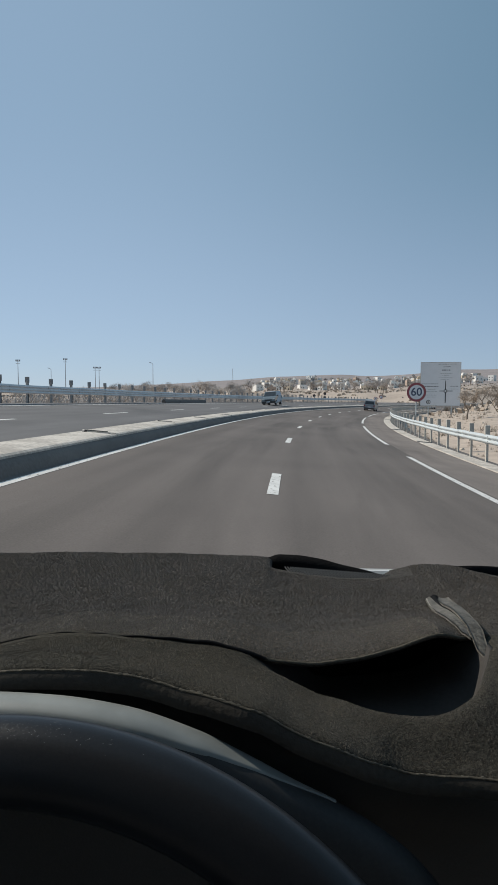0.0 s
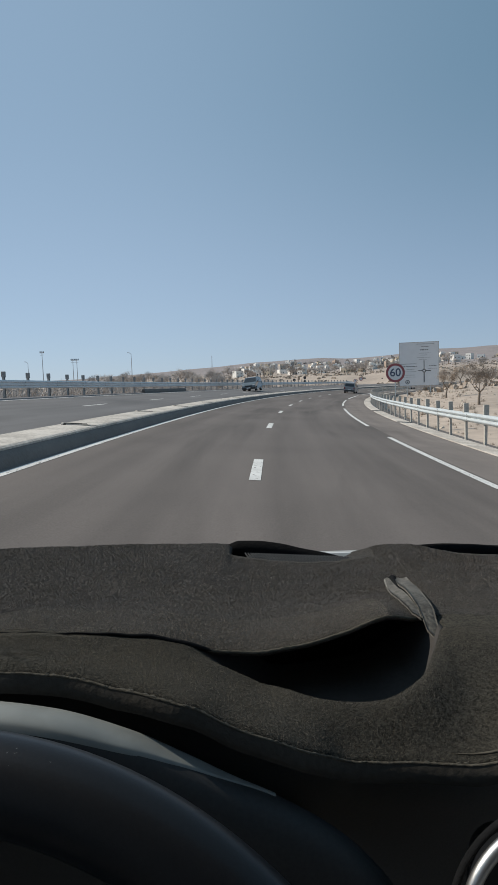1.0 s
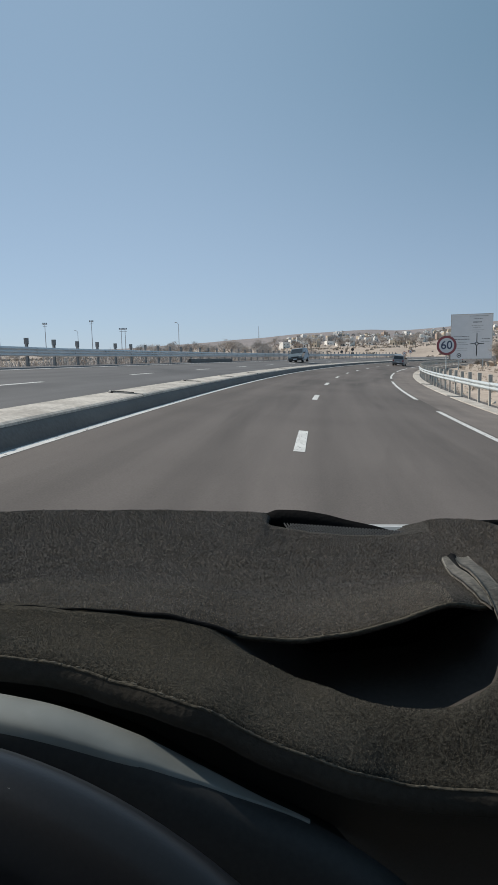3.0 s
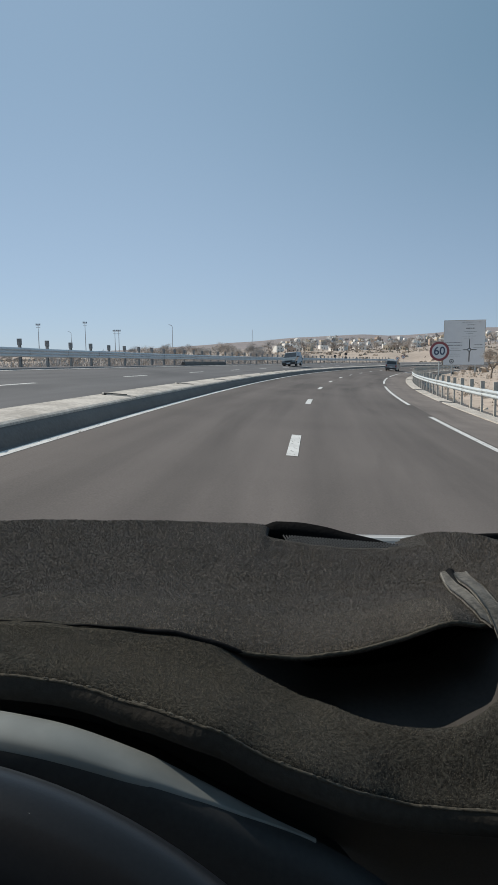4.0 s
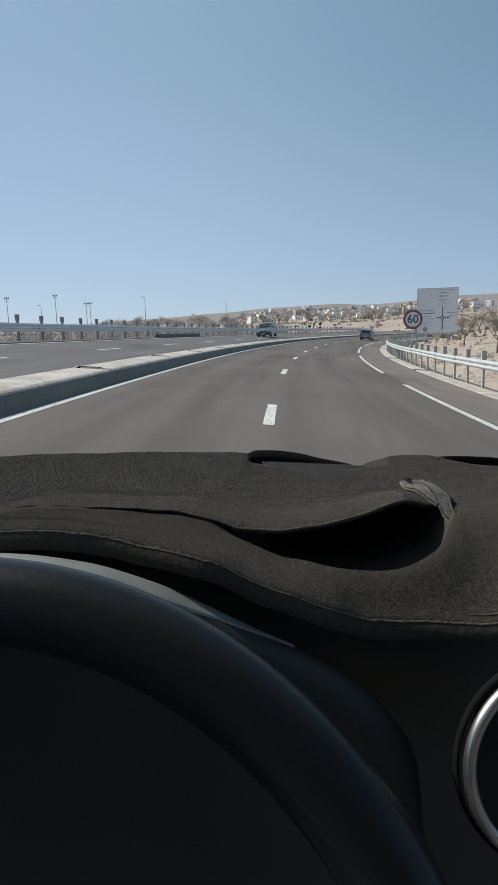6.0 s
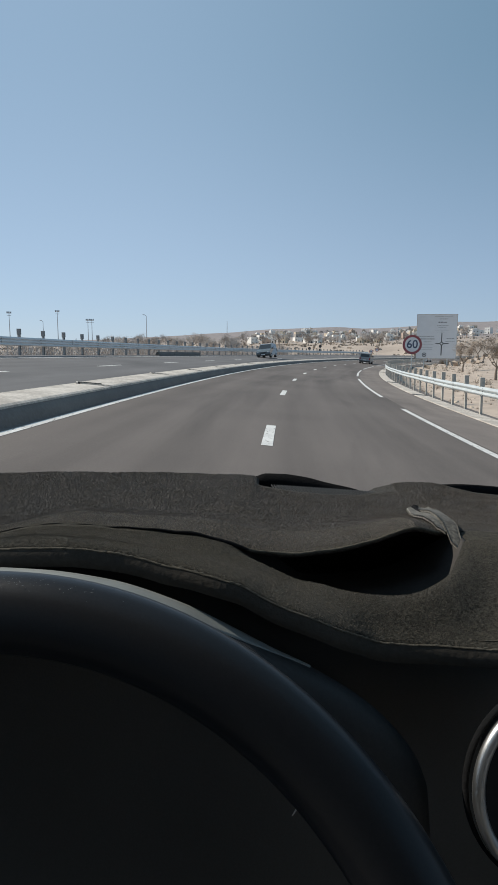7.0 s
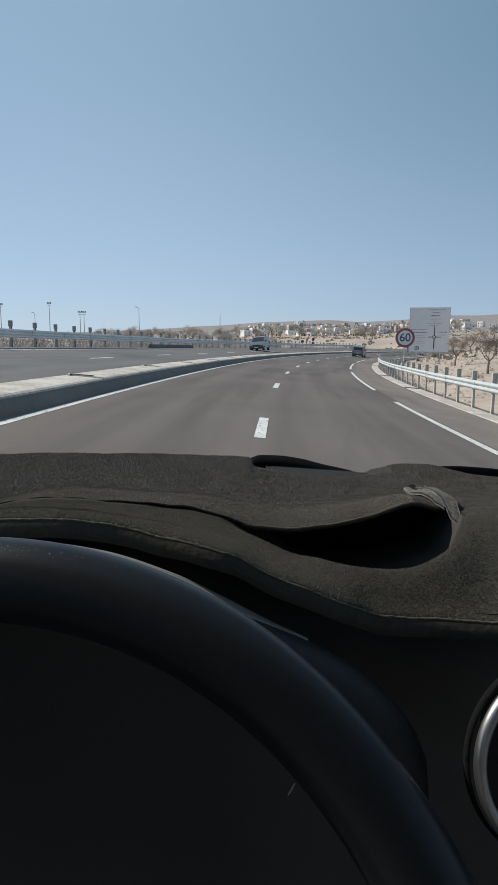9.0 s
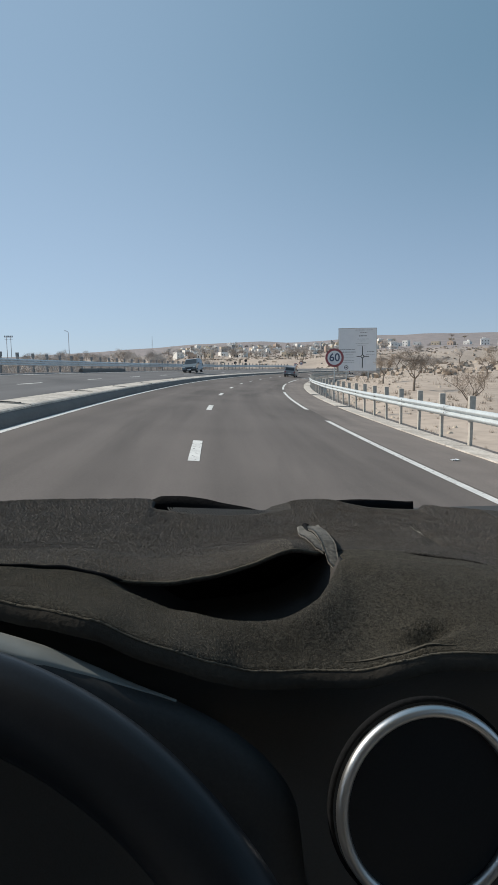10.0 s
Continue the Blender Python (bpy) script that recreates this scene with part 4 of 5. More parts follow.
def build_stones():
    """Loose pale stones strewn over the field beside the barrier."""
    rng = random.Random(9)
    verts, faces = [], []
    for i in range(330):
        s, d = rng.uniform(8, 130), 8.0 + abs(rng.gauss(0, 9))
        p = on_road(s, d)
        z = ground_height(p.x, p.y)
        c, n = rng.uniform(0.05, 0.24) * rng.uniform(0.6, 1.2), len(verts)
        for a, b, h in ((1, 0, 0), (0.3, 0.9, 0), (-0.8, 0.5, 0), (-0.7, -0.7, 0), (0.5, -0.8, 0), (0.5, 0.3, 0.7), (-0.4, 0.2, 0.8), (0, -0.4, 0.6)):
            verts.append((p.x + c * a * rng.uniform(0.8, 1.3), p.y + c * b * rng.uniform(0.8, 1.3), z - 0.03 + c * h * rng.uniform(0.7, 1.2)))
        for f in ((0, 1, 5), (1, 2, 6, 5), (2, 3, 6), (3, 4, 7), (3, 7, 6), (4, 0, 5, 7), (5, 6, 7)):
            faces.append(tuple(n + k for k in f))
    ob = mesh_part("stones", verts, faces, STONE)
    tagged(ob, "pale loose stones strewn on the dry field", "stones", kind="stuff")
    verts, faces = [], []
    for i in range(260):
        s, d = rng.uniform(5, 140), 7.3 + abs(rng.gauss(0, 7))
        p = on_road(s, d)
        z = ground_height(p.x, p.y)
        for k in range(26):
            a, t, l = rng.uniform(0, 6.28), rng.uniform(0.2, 0.9), rng.uniform(0.10, 0.32)
            n = len(verts)
            q = Vector((p.x + rng.gauss(0, 0.07), p.y + rng.gauss(0, 0.07), z - 0.02))
            e = Vector((-math.sin(a), math.cos(a), 0)) * 0.008
            verts += [q - e, q + e, q + Vector((math.cos(a) * t, math.sin(a) * t, 1)).normalized() * l]
            faces.append((n, n + 1, n + 2))
    ob = mesh_part("dry_tufts", verts, faces, TWIG)
    tagged(ob, "dry grass and weed tufts along the verge", "dry grass", kind="stuff")


build_stones()


def litter(s, d, size, seed):
    """A crumpled pale scrap lying on the shoulder."""
    rng = random.Random(seed)
    n = 7
    p = on_road(s, d, 0.0)
    verts = [(p.x + size * (i / n - 0.5) * rng.uniform(0.8, 1.2), p.y + size * 0.8 * (j / n - 0.5) * rng.uniform(0.8, 1.2), p.z + 0.004 + size * 0.14 * rng.random())
             for i in range(n + 1) for j in range(n + 1)]
    verts += [(x, y, z - 0.006) for x, y, z in verts]
    k = (n + 1) ** 2
    ob = mesh_part("scrap", verts, grid_faces(n + 1, n + 1) + [tuple(k + q for q in f[::-1]) for f in grid_faces(n + 1, n + 1)], SIGN_WHITE)
    tagged(ob, "crumpled pale scrap of litter on the shoulder", "litter")


litter(11.2, 4.55, 0.16, 3)


# ---------------------------------------------------------------- vehicles
VAN_SIDE = [(-0.485, 0.15), (-0.50, 0.28), (-0.498, 0.56), (-0.470, 0.92), (-0.43, 0.985), (-0.10, 1.0), (0.08, 0.965), (0.27, 0.63), (0.42, 0.54), (0.485, 0.43),
            (0.50, 0.27), (0.48, 0.14)]
PICKUP_SIDE = [(-0.49, 0.20), (-0.50, 0.30), (-0.50, 0.53), (-0.12, 0.54), (-0.075, 0.94), (-0.03, 0.99), (0.06, 1.0), (0.13, 0.96), (0.26, 0.63), (0.43, 0.55),
               (0.49, 0.45), (0.50, 0.26), (0.48, 0.15)]


def vehicle(name, s, d, turn, size, paint, label, category, side, rear, front):
    """A road vehicle from its side outline, narrowing above the waist. rear, front: the outline's edges that hold the windows."""
    w, l, h = size
    p = on_road(s, d)
    v = empty(name, pose(p.x, p.y, p.z, 0, math.degrees(math.atan(BANK)), road_turn(s) + turn), label, category)

    def half(z):
        return w / 2 * (1.0 - 0.20 * ease((z - 0.52) / 0.6) - 0.06 * ease((0.3 - z) / 0.2))

    def plate(a, b, k, inset, out, name):
        """A window on one edge of the outline, across the body."""
        (ya, za), (yb, zb) = side[a], side[b]
        n = Vector((0, -(zb - za) * h, (yb - ya) * l)).normalized() * out
        verts = []
        for t, o in ((inset, 0), (1 - inset, 0), (inset, 1), (1 - inset, 1)):
            y, z = ya + (yb - ya) * t, za + (zb - za) * t
            for sx in (-1, 1):
                verts.append(Vector((sx * half(z) * k, y * l, z * h)) + n * o)
        mesh_part(name, verts, [(4, 5, 7, 6), (0, 2, 3, 1), (0, 1, 5, 4), (2, 6, 7, 3), (0, 4, 6, 2), (1, 3, 7, 5)], GLASS_DARK, v)

    n = len(side)
    verts = [(sx * half(z), y * l, z * h) for sx in (-1, 1) for y, z in side]
    low = [k for k in range(n)]
    faces = [tuple(low), tuple(n + k for k in low[::-1])] + [(k, n + k, n + (k + 1) % n, (k + 1) % n) for k in range(n)]
    mesh_part("body", verts, faces, paint, v)
    plate(rear, rear + 1, 0.84, 0.14, 0.012, "rear_window")
    plate(front, front + 1, 0.88, 0.07, 0.012, "windscreen")
    y_front = side[front][0]
    spans = [(y_front - 0.17, y_front + 0.0, y_front + 0.10)]
    if rear == 2:
        spans += [(-0.44, y_front - 0.20, y_front - 0.20)]
    for sx in (-1, 1):
        for y0, y1, y2 in spans:
            verts = []
            for y, z in ((y0, 0.64), (y2, 0.64), (y1, 0.91), (y0 + 0.015, 0.91)):
                verts += [(sx * (half(z) - 0.004), y * l, z * h), (sx * (half(z) + 0.010), y * l, z * h)]
            mesh_part("side_window", verts, [(1, 3, 5, 7), (6, 4, 2, 0), (0, 2, 3, 1), (2, 4, 5, 3), (4, 6, 7, 5), (6, 0, 1, 7)], GLASS_DARK, v)
        part("tail_lamp", boxed((w * 0.09, 0.05, h * 0.17), (sx * w * 0.42, -0.497 * l, 0.47 * h), (0, 0, 0), 0.015), LAMP_RED, v)
        part("head_lamp", boxed((w * 0.17, 0.08, h * 0.085), (sx * w * 0.37, 0.482 * l, 0.40 * h), (-14, 0, 0), 0.02), LAMP_CLEAR, v)
        part("mirror", boxed((0.17, 0.09, 0.15), (sx * (w / 2 + 0.05), (y_front + 0.08) * l, 0.66 * h), (0, 0, 0), 0.03), PLASTIC, v)
        for yy in (-0.31, 0.32):
            wh = part("wheel", tube([(sx * w * 0.36, yy * l, 0.31), (sx * w * 0.497, yy * l, 0.31)], [0.31, 0.31], 20), RUBBER, v)
            part("rim", tube([(sx * w * 0.49, yy * l, 0.31), (sx * w * 0.506, yy * l, 0.31)], [0.19, 0.17], 16), GALV, wh)
    part("rear_bumper", boxed((w * 0.95, 0.14, h * 0.12), (0, -0.497 * l, 0.24 * h), (0, 0, 0), 0.04), PLASTIC, v)
    part("front_bumper", boxed((w * 0.95, 0.14, h * 0.13), (0, 0.495 * l, 0.23 * h), (0, 0, 0), 0.04), PLASTIC, v)
    part("grille", boxed((w * 0.48, 0.05, h * 0.075), (0, 0.497 * l, 0.365 * h), (0, 0, 0), 0.015), SIGN_BLACK, v)
    part("plate", boxed((0.5, 0.02, 0.11), (0, -0.508 * l, 0.36 * h)), SIGN_WHITE, v)
    part("plate", boxed((0.5, 0.02, 0.11), (0, 0.52 * l, 0.24 * h)), SIGN_WHITE, v)
    return v


vehicle("van", 106, 0.9, 0, (1.80, 4.3, 1.82), CAR_GREY, "mid-grey van driving ahead on the road", "van", VAN_SIDE, 2, 6)
vehicle("van", 82, -9.6, 180, (1.85, 4.5, 1.86), CAR_BLUE, "dark blue-grey oncoming van on the far carriageway", "van", VAN_SIDE, 2, 6)
vehicle("pickup", 170, 2.4, 0, (1.80, 4.8, 1.75), CAR_PALE, "dusty white pickup far along the road", "car", PICKUP_SIDE, 3, 7)


# ---------------------------------------------------------------- the van that carries the camera
van = empty("camper_van", Matrix(), "parked van seen from its driver's seat, with dark dashboard", "van")

# the mat's far edge, middle, front edge, and the lower panel's front edge, all by x
UX = [-0.4552, -0.1785, -0.0985, -0.0248, -0.0026, 0.0048, 0.0306, 0.052, 0.0749, 0.0983, 0.1198, 0.1321, 0.1444, 0.1598, 0.1751, 0.209, 0.252, 0.2581, 0.2828, 0.498]
U_FAR = [1.131, 1.134, 1.1353, 1.134, 1.1328, 1.1285, 1.1236, 1.1222, 1.1211, 1.1211, 1.1242, 1.1272, 1.1286, 1.128, 1.1255, 1.1187, 1.1162, 1.1199, 1.1168, 1.1045]
U_MID = [1.1107, 1.126, 1.131, 1.1297, 1.1285, 1.1279, 1.126, 1.125, 1.1242, 1.1236, 1.1242, 1.1248, 1.1305, 1.1305, 1.13, 1.1285, 1.1224, 1.1217, 1.1187, 1.1015]
U_FRONT = [1.1138, 1.1396, 1.1568, 1.1499, 1.1444, 1.1425, 1.1402, 1.1412, 1.1452, 1.1512, 1.1451, 1.1433, 1.142, 1.1414, 1.1402, 1.1359, 1.1279, 1.1273, 1.1236, 1.1076]
U_Y = [0.2411, 0.2442, 0.2424, 0.2479, 0.251, 0.2516, 0.2547, 0.2592, 0.2651, 0.2701, 0.283, 0.2873, 0.2873, 0.2873, 0.286, 0.2781, 0.2707, 0.2694, 0.2657, 0.2473]
LX = [-0.4552, -0.1785, -0.0807, -0.0555, -0.0309, 0.0011, 0.0177, 0.0318, 0.0509, 0.0669, 0.086, 0.1198, 0.1388, 0.1591, 0.1837, 0.2828, 0.498]
L_EDGE = [1.1107, 1.1476, 1.1623, 1.159, 1.1551, 1.1491, 1.1408, 1.1353, 1.126, 1.1193, 1.1174, 1.1187, 1.1224, 1.1248, 1.1236, 1.1138, 1.1015]
L_Y = [0.2042, 0.192, 0.1895, 0.1901, 0.187, 0.1809, 0.1809, 0.1809, 0.1846, 0.1901, 0.1907, 0.1876, 0.1858, 0.187, 0.187, 0.192, 0.2042]
PX = [-0.4552, -0.1785, -0.0985, -0.0309, -0.0217, -0.0063, 0.006, 0.0177, 0.0343, 0.0515, 0.0675, 0.086, 0.1044, 0.1198, 0.129, 0.1598, 0.2028, 0.2828, 0.498]
P_LOW = [1.1139, 1.1397, 1.1569, 1.1504, 1.1487, 1.1443, 1.1406, 1.1358, 1.1302, 1.1305, 1.1302, 1.1308, 1.1362, 1.141, 1.1428, 1.1413, 1.1367, 1.1235, 1.1075]
FX = [0.0, 0.0177, 0.0343, 0.0515, 0.0675, 0.086, 0.1044, 0.1198, 0.129, 0.14]
F_Y = [0.236, 0.236, 0.232, 0.221, 0.216, 0.2155, 0.2235, 0.248, 0.265, 0.268]     # the fold's lower lip
FAR_Y = 0.5056


def mat_upper(x, v):
    """v from the front edge (0) to the edge at the windscreen (1)."""
    y0 = table(x, UX, U_Y)
    y = y0 + (FAR_Y - y0) * v
    a, b, c = table(x, UX, U_FRONT), table(x, UX, U_MID), table(x, UX, U_FAR)
    z = a + (b - a) * ease(v / 0.55) if v < 0.55 else b + (c - b) * ease((v - 0.55) / 0.40)
    z -= 0.012 * max(0.0, (v - 0.95) / 0.05) ** 2
    roll = max(0.0, 1 - v / 0.06)
    z -= 0.0018 * roll ** 2 * ease((x - -0.0309) / 0.0246) * ease((0.1321 - x) / 0.0184)
    z += 0.0012 * noise.noise((x * 22, y * 15, 2)) + 0.0006 * noise.noise((x * 60, y * 60, 5))
    if x > 0.15:
        dx, f = x - 0.203 - 0.09 * (y - 0.330), ease((y - 0.305) / 0.025) * ease((0.405 - y) / 0.03)
        z += f * (0.0030 * math.exp(-((dx + 0.005) / 0.009) ** 2) - 0.0045 * math.exp(-((dx - 0.006) / 0.006) ** 2))
        dy = y - 0.320 + 0.89 * (x - 0.207)
        z += ease((x - 0.195) / 0.02) * (0.0020 * math.exp(-((dy + 0.004) / 0.007) ** 2) - 0.0020 * math.exp(-((dy - 0.006) / 0.007) ** 2))
    return Vector((x, y, z))


def mat_lower(x, v):
    """v from the bound edge (0) to under the upper layer (1)."""
    y0, y1 = table(x, LX, L_Y), table(x, UX, U_Y)
    reach, w = max(y1 - y0 - 0.0184, 0.01), ease((x + 0.005) / 0.03) * ease((0.145 - x) / 0.022)
    reach += (table(x, FX, F_Y) - y0 - reach) * w
    lip = y0 + reach * (1.05 + 0.35 * ease((0.0244 - x) / 0.0369))
    back = max(y1 + 0.0431 * ease((x - -0.0124) / 0.0369) * ease((0.128 - x) / 0.016), lip) + 0.002
    y = y0 + (lip - y0) * v / 0.6 if v < 0.6 else lip + (back - lip) * (v - 0.6) / 0.4
    a, b = table(x, LX, L_EDGE), table(x, PX, P_LOW)
    t = min(max((y - y0) / reach, 0), 1.4)
    z = a + (b - a) * (ease(t) if t < 1 else 1)
    z -= 0.021 * ease((t - 1.0) / 0.35) * ease((x - -0.0124) / 0.0553) * ease((0.128 - x) / 0.016)
    z += 0.0015 * math.sin(math.pi * min(t, 1)) * (1 - 0.6 * t)
    z -= 0.0008 * max(0, 1 - v / 0.05) ** 2
    if x > 0.11:
        a, b = (x - 0.156) * 0.93 + (y - 0.201) * 0.37, -(x - 0.156) * 0.37 + (y - 0.201) * 0.93
        z += -0.0065 * math.exp(-(a / 0.013) ** 2 - (b / 0.0042) ** 2) + 0.0016 * math.exp(-(a / 0.018) ** 2 - ((b + 0.007) / 0.003) ** 2)
    z += 0.0010 * noise.noise((x * 30, y * 26, 8)) + 0.0005 * noise.noise((x * 80, y * 80, 3))
    return Vector((x, y, z))


def sheet(fn, x0, x1, nx, nv, thick, keep=None):
    """A cloth layer with thickness between two surfaces; keep(x, v) leaves openings."""
    top = [[fn(x0 + (x1 - x0) * i / nx, j / nv) for j in range(nv + 1)] for i in range(nx + 1)]
    verts = [p for row in top for p in row] + [p - Vector((0, 0, thick)) for row in top for p in row]
    n, w, faces, on = (nx + 1) * (nv + 1), nv + 1, [], set()
    for i in range(nx):
        for j in range(nv):
            if keep is None or keep(x0 + (x1 - x0) * (i + 0.5) / nx, (j + 0.5) / nv):
                on.add((i, j))
    for i, j in on:
        a, b, c, d = i * w + j, (i + 1) * w + j, (i + 1) * w + j + 1, i * w + j + 1
        faces += [(a, b, c, d), (n + d, n + c, n + b, n + a)]
        for (di, dj), (p, q) in (((0, -1), (b, a)), ((0, 1), (d, c)), ((-1, 0), (a, d)), ((1, 0), (c, b))):
            if (i + di, j + dj) not in on:
                faces.append((p, q, n + q, n + p))
    return verts, faces


def vent_gap(x, v):
    """Openings cut for the windscreen vents."""
    y0 = table(x, UX, U_Y)
    y = y0 + (FAR_Y - y0) * v
    if 0.0029 < x < 0.1229 and y > 0.4718 + 0.0338 * ease((x - 0.0921) / 0.0307):
        return False
    if 0.1813 < x < 0.2551 and y > 0.4933:
        return False
    return True


mat = empty("dash_mat", Matrix(), "dark grey felt dash mat, rumpled, with a gaping fold", "dash mat")
_v, _f = sheet(mat_upper, -0.4552, 0.498, 400, 100, 0.0022, vent_gap)
mesh_part("upper_layer", _v, _f, FELT, mat, "dark grey felt", True)
def inside(x, v):
    """Where the lower layer dips into the fold and shows its black lining."""
    return v > 0.6 and -0.0063 < x < 0.130


_v, _f = sheet(mat_lower, -0.4552, 0.498, 310, 60, 0.0025, lambda x, v: not inside(x, v))
mesh_part("lower_layer", _v, _f, FELT_LOW, mat, "brownish grey felt front panel", True)
_v, _f = sheet(mat_lower, -0.4552, 0.498, 310, 60, 0.0025, inside)
mesh_part("lining", _v, _f, LINING, mat, "black lining inside the fold", True)


def nap(fn, x0, x1, v0, v1, count, wide, high, seed, grow, skew=1.0):
    """Short fibres standing on a cloth layer: single triangles at random places and leans."""
    nx, nv = 240, 70
    g = np.array([[fn(x0 + (x1 - x0) * i / nx, v0 + (v1 - v0) * j / nv) for j in range(nv + 1)] for i in range(nx + 1)])
    rng = np.random.default_rng(seed)
    a, b = rng.random(count) * (nx - 1e-6), rng.random(count) ** skew * (nv - 1e-6)
    i, j = a.astype(int), b.astype(int)
    s, t = (a - i)[:, None], (b - j)[:, None]
    p = (g[i, j] * (1 - s) + g[i + 1, j] * s) * (1 - t) + (g[i, j + 1] * (1 - s) + g[i + 1, j + 1] * s) * t
    ang = rng.random(count) * math.pi
    worn = 0.5 + grow * np.clip(b / nv / 0.6, 0, 1)[:, None]
    side = np.stack([np.cos(ang), np.sin(ang), 0 * ang], 1) * worn * wide * rng.uniform(0.5, 1.3, (count, 1)) / 2
    tip = np.stack([rng.normal(0, 0.45, count), rng.normal(0, 0.45, count), np.ones(count)], 1) * worn * high * rng.uniform(0.4, 1.2, (count, 1))
    low = p - np.array([0, 0, 0.0003])
    verts = np.stack([low - side, low + side, p + tip], 1).reshape(-1, 3)
    return verts.tolist(), np.arange(count * 3).reshape(-1, 3).tolist()


_v, _f = nap(mat_upper, -0.3384, 0.3135, 0.0, 0.99, 210000, 0.0008, 0.0010, 4, 0.5)
_x = np.array(_v).reshape(-1, 9)
_gap = (_x[:, 0] > -0.0014) & (_x[:, 0] < 0.1265) & (_x[:, 1] > 0.4675) | (_x[:, 0] > 0.1782) & (_x[:, 0] < 0.2581) & (_x[:, 1] > 0.4884)
_v = _x[~_gap].reshape(-1, 3).tolist()
mesh_part("upper_nap", _v, np.arange(len(_v)).reshape(-1, 3).tolist(), NAP, mat, "dark grey felt fibres")
_v, _f = nap(mat_lower, -0.24, 0.2889, 0.0, 0.6, 140000, 0.0008, 0.0009, 5, 0.0)
mesh_part("lower_nap", _v, _f, NAP_LOW, mat, "brownish felt fibres")
# fibres along the crest, with its sheen put into their paler colour
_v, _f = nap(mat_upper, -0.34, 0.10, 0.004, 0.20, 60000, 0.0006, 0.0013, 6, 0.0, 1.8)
mesh_part("brushed_nap", _v, _f, NAP_CREST, mat, "brushed felt fibres, paler for the crest's sheen")
# binding: a woven strip that turns down below the stitched line
def binding(x, v):
    p = mat_lower(x, 0.0)
    q = p + Vector((0, -0.0005 - 0.0022 * math.sin(v * 2.2), -0.0085 * v))
    return q


_v = [binding(-0.4552 + 0.9533 * i / 420, k / 7) for i in range(421) for k in range(8)]
mesh_part("binding", _v, grid_faces(421, 8), FELT_DARK, mat, "dark woven binding", True)
_pts = [mat_lower(-0.4552 + 0.9533 * k / 240, 0.0) + Vector((0, -0.0003, -0.0005 + 0.0001 * math.sin(k * 1.7))) for k in range(241)]
part("bound_edge", tube(_pts, [0.0007] * len(_pts), 8), FELT_EDGE, mat, "brownish bound edge", True)
_rng = random.Random(2)
_x = -0.0678
while _x < 0.1536:
    l = 0.0014 + 0.0012 * _rng.random()
    if _rng.random() < 0.62:
        lift, back = _rng.uniform(-0.0002, 0.0002), _rng.uniform(-0.0006, 0.0002)
        c = [mat_lower(_x + l * q, 0.0) + Vector((0, back, 0.0001 + lift)) for q in (0, 0.5, 1)]
        part("stitch", tube(c, [0.0002, 0.0004, 0.0002], 6), STITCH, mat)
    _x += l + 0.0006 + 0.0012 * _rng.random()
# the raised seam along the hood, running into the fold
_pts = [mat_upper(-0.2031 + 0.2183 * k / 80, 0.0) + Vector((0, -0.0006, 0.0001 + 0.0002 * math.sin(k * 0.9))) for k in range(81)]
part("seam", tube(_pts, [(0.00045 + 0.0011 * ease((k - 50) / 22)) * (0.05 + 0.95 * ease((80 - k) / 8)) for k in range(81)], 6), FELT_BLACK, mat, "dark seam line", True)
for k in range(60):
    if _rng.random() < 0.45:
        continue
    x = -0.0862 + 0.0615 * k / 60
    c = [mat_upper(x + 0.0009 * q, 0.0) + Vector((0, 0.0003, 0.0002)) for q in (0, 0.5, 1)]
    part("stitch", tube(c, [0.0002, 0.0004, 0.0002], 5), STITCH, mat)
# the lip's lit edge is put into a paler felt colour
_pts = [mat_upper(-0.0278 + 0.1494 * k / 70, 0.0) + Vector((0, -0.0005, -0.0002)) for k in range(71)]
part("fold_edge", tube(_pts, [0.0009 * ease(k / 9) + 0.0001 for k in range(71)], 8), FELT_EDGE, mat, "lip, its lit edge painted paler", True)


def lifted_flap(x0, x1, y0, y1, base, xs, tops, n=40):
    """The mat's cut edge, turned up against the windscreen: black underside."""
    verts = []
    for i in range(n + 1):
        t = i / n
        x, y = x0 + (x1 - x0) * t, y0 + (y1 - y0) * t
        top = table(x, xs, tops)
        for dy, k in ((-0.001, 0), (0, 0.7), (0.001, 1.0), (0.0045, 0.96), (0.005, 0.5), (0.0055, 0)):
            verts.append((x, y + dy, base + (top - base) * k))
    return verts, grid_faces(n + 1, 6, True) + [tuple(range(6))[::-1], tuple(n * 6 + k for k in range(6))]


_v, _f = lifted_flap(-0.0038, 0.1136, 0.5031, 0.4822, 1.1076, [-0.0038, 0.0085, 0.0244, 0.0466, 0.065, 0.086, 0.1136], [1.1297, 1.1337, 1.134, 1.1319, 1.1279, 1.1242, 1.1187])
mesh_part("turned_edge", _v, _f, FELT_BLACK, mat, "black underside of the turned edge", True)
_v, _f = lifted_flap(0.1696, 0.2545, 0.5056, 0.513, 1.1045, [0.1598, 0.1905, 0.2213, 0.2545], [1.1236, 1.1242, 1.1224, 1.1193])
mesh_part("turned_edge", _v, _f, FELT_BLACK, mat, "black underside of the turned edge", True)

# tag sewn into the fold's corner
TAG_U = [0.0, 0.5, 0.82, 1.0]
TAG_L = ([0.1215, 0.1145, 0.1125, 0.1165], [0.400, 0.340, 0.298, 0.277])
TAG_R = ([0.1375, 0.1330, 0.1298, 0.1258], [0.396, 0.344, 0.3000, 0.259])


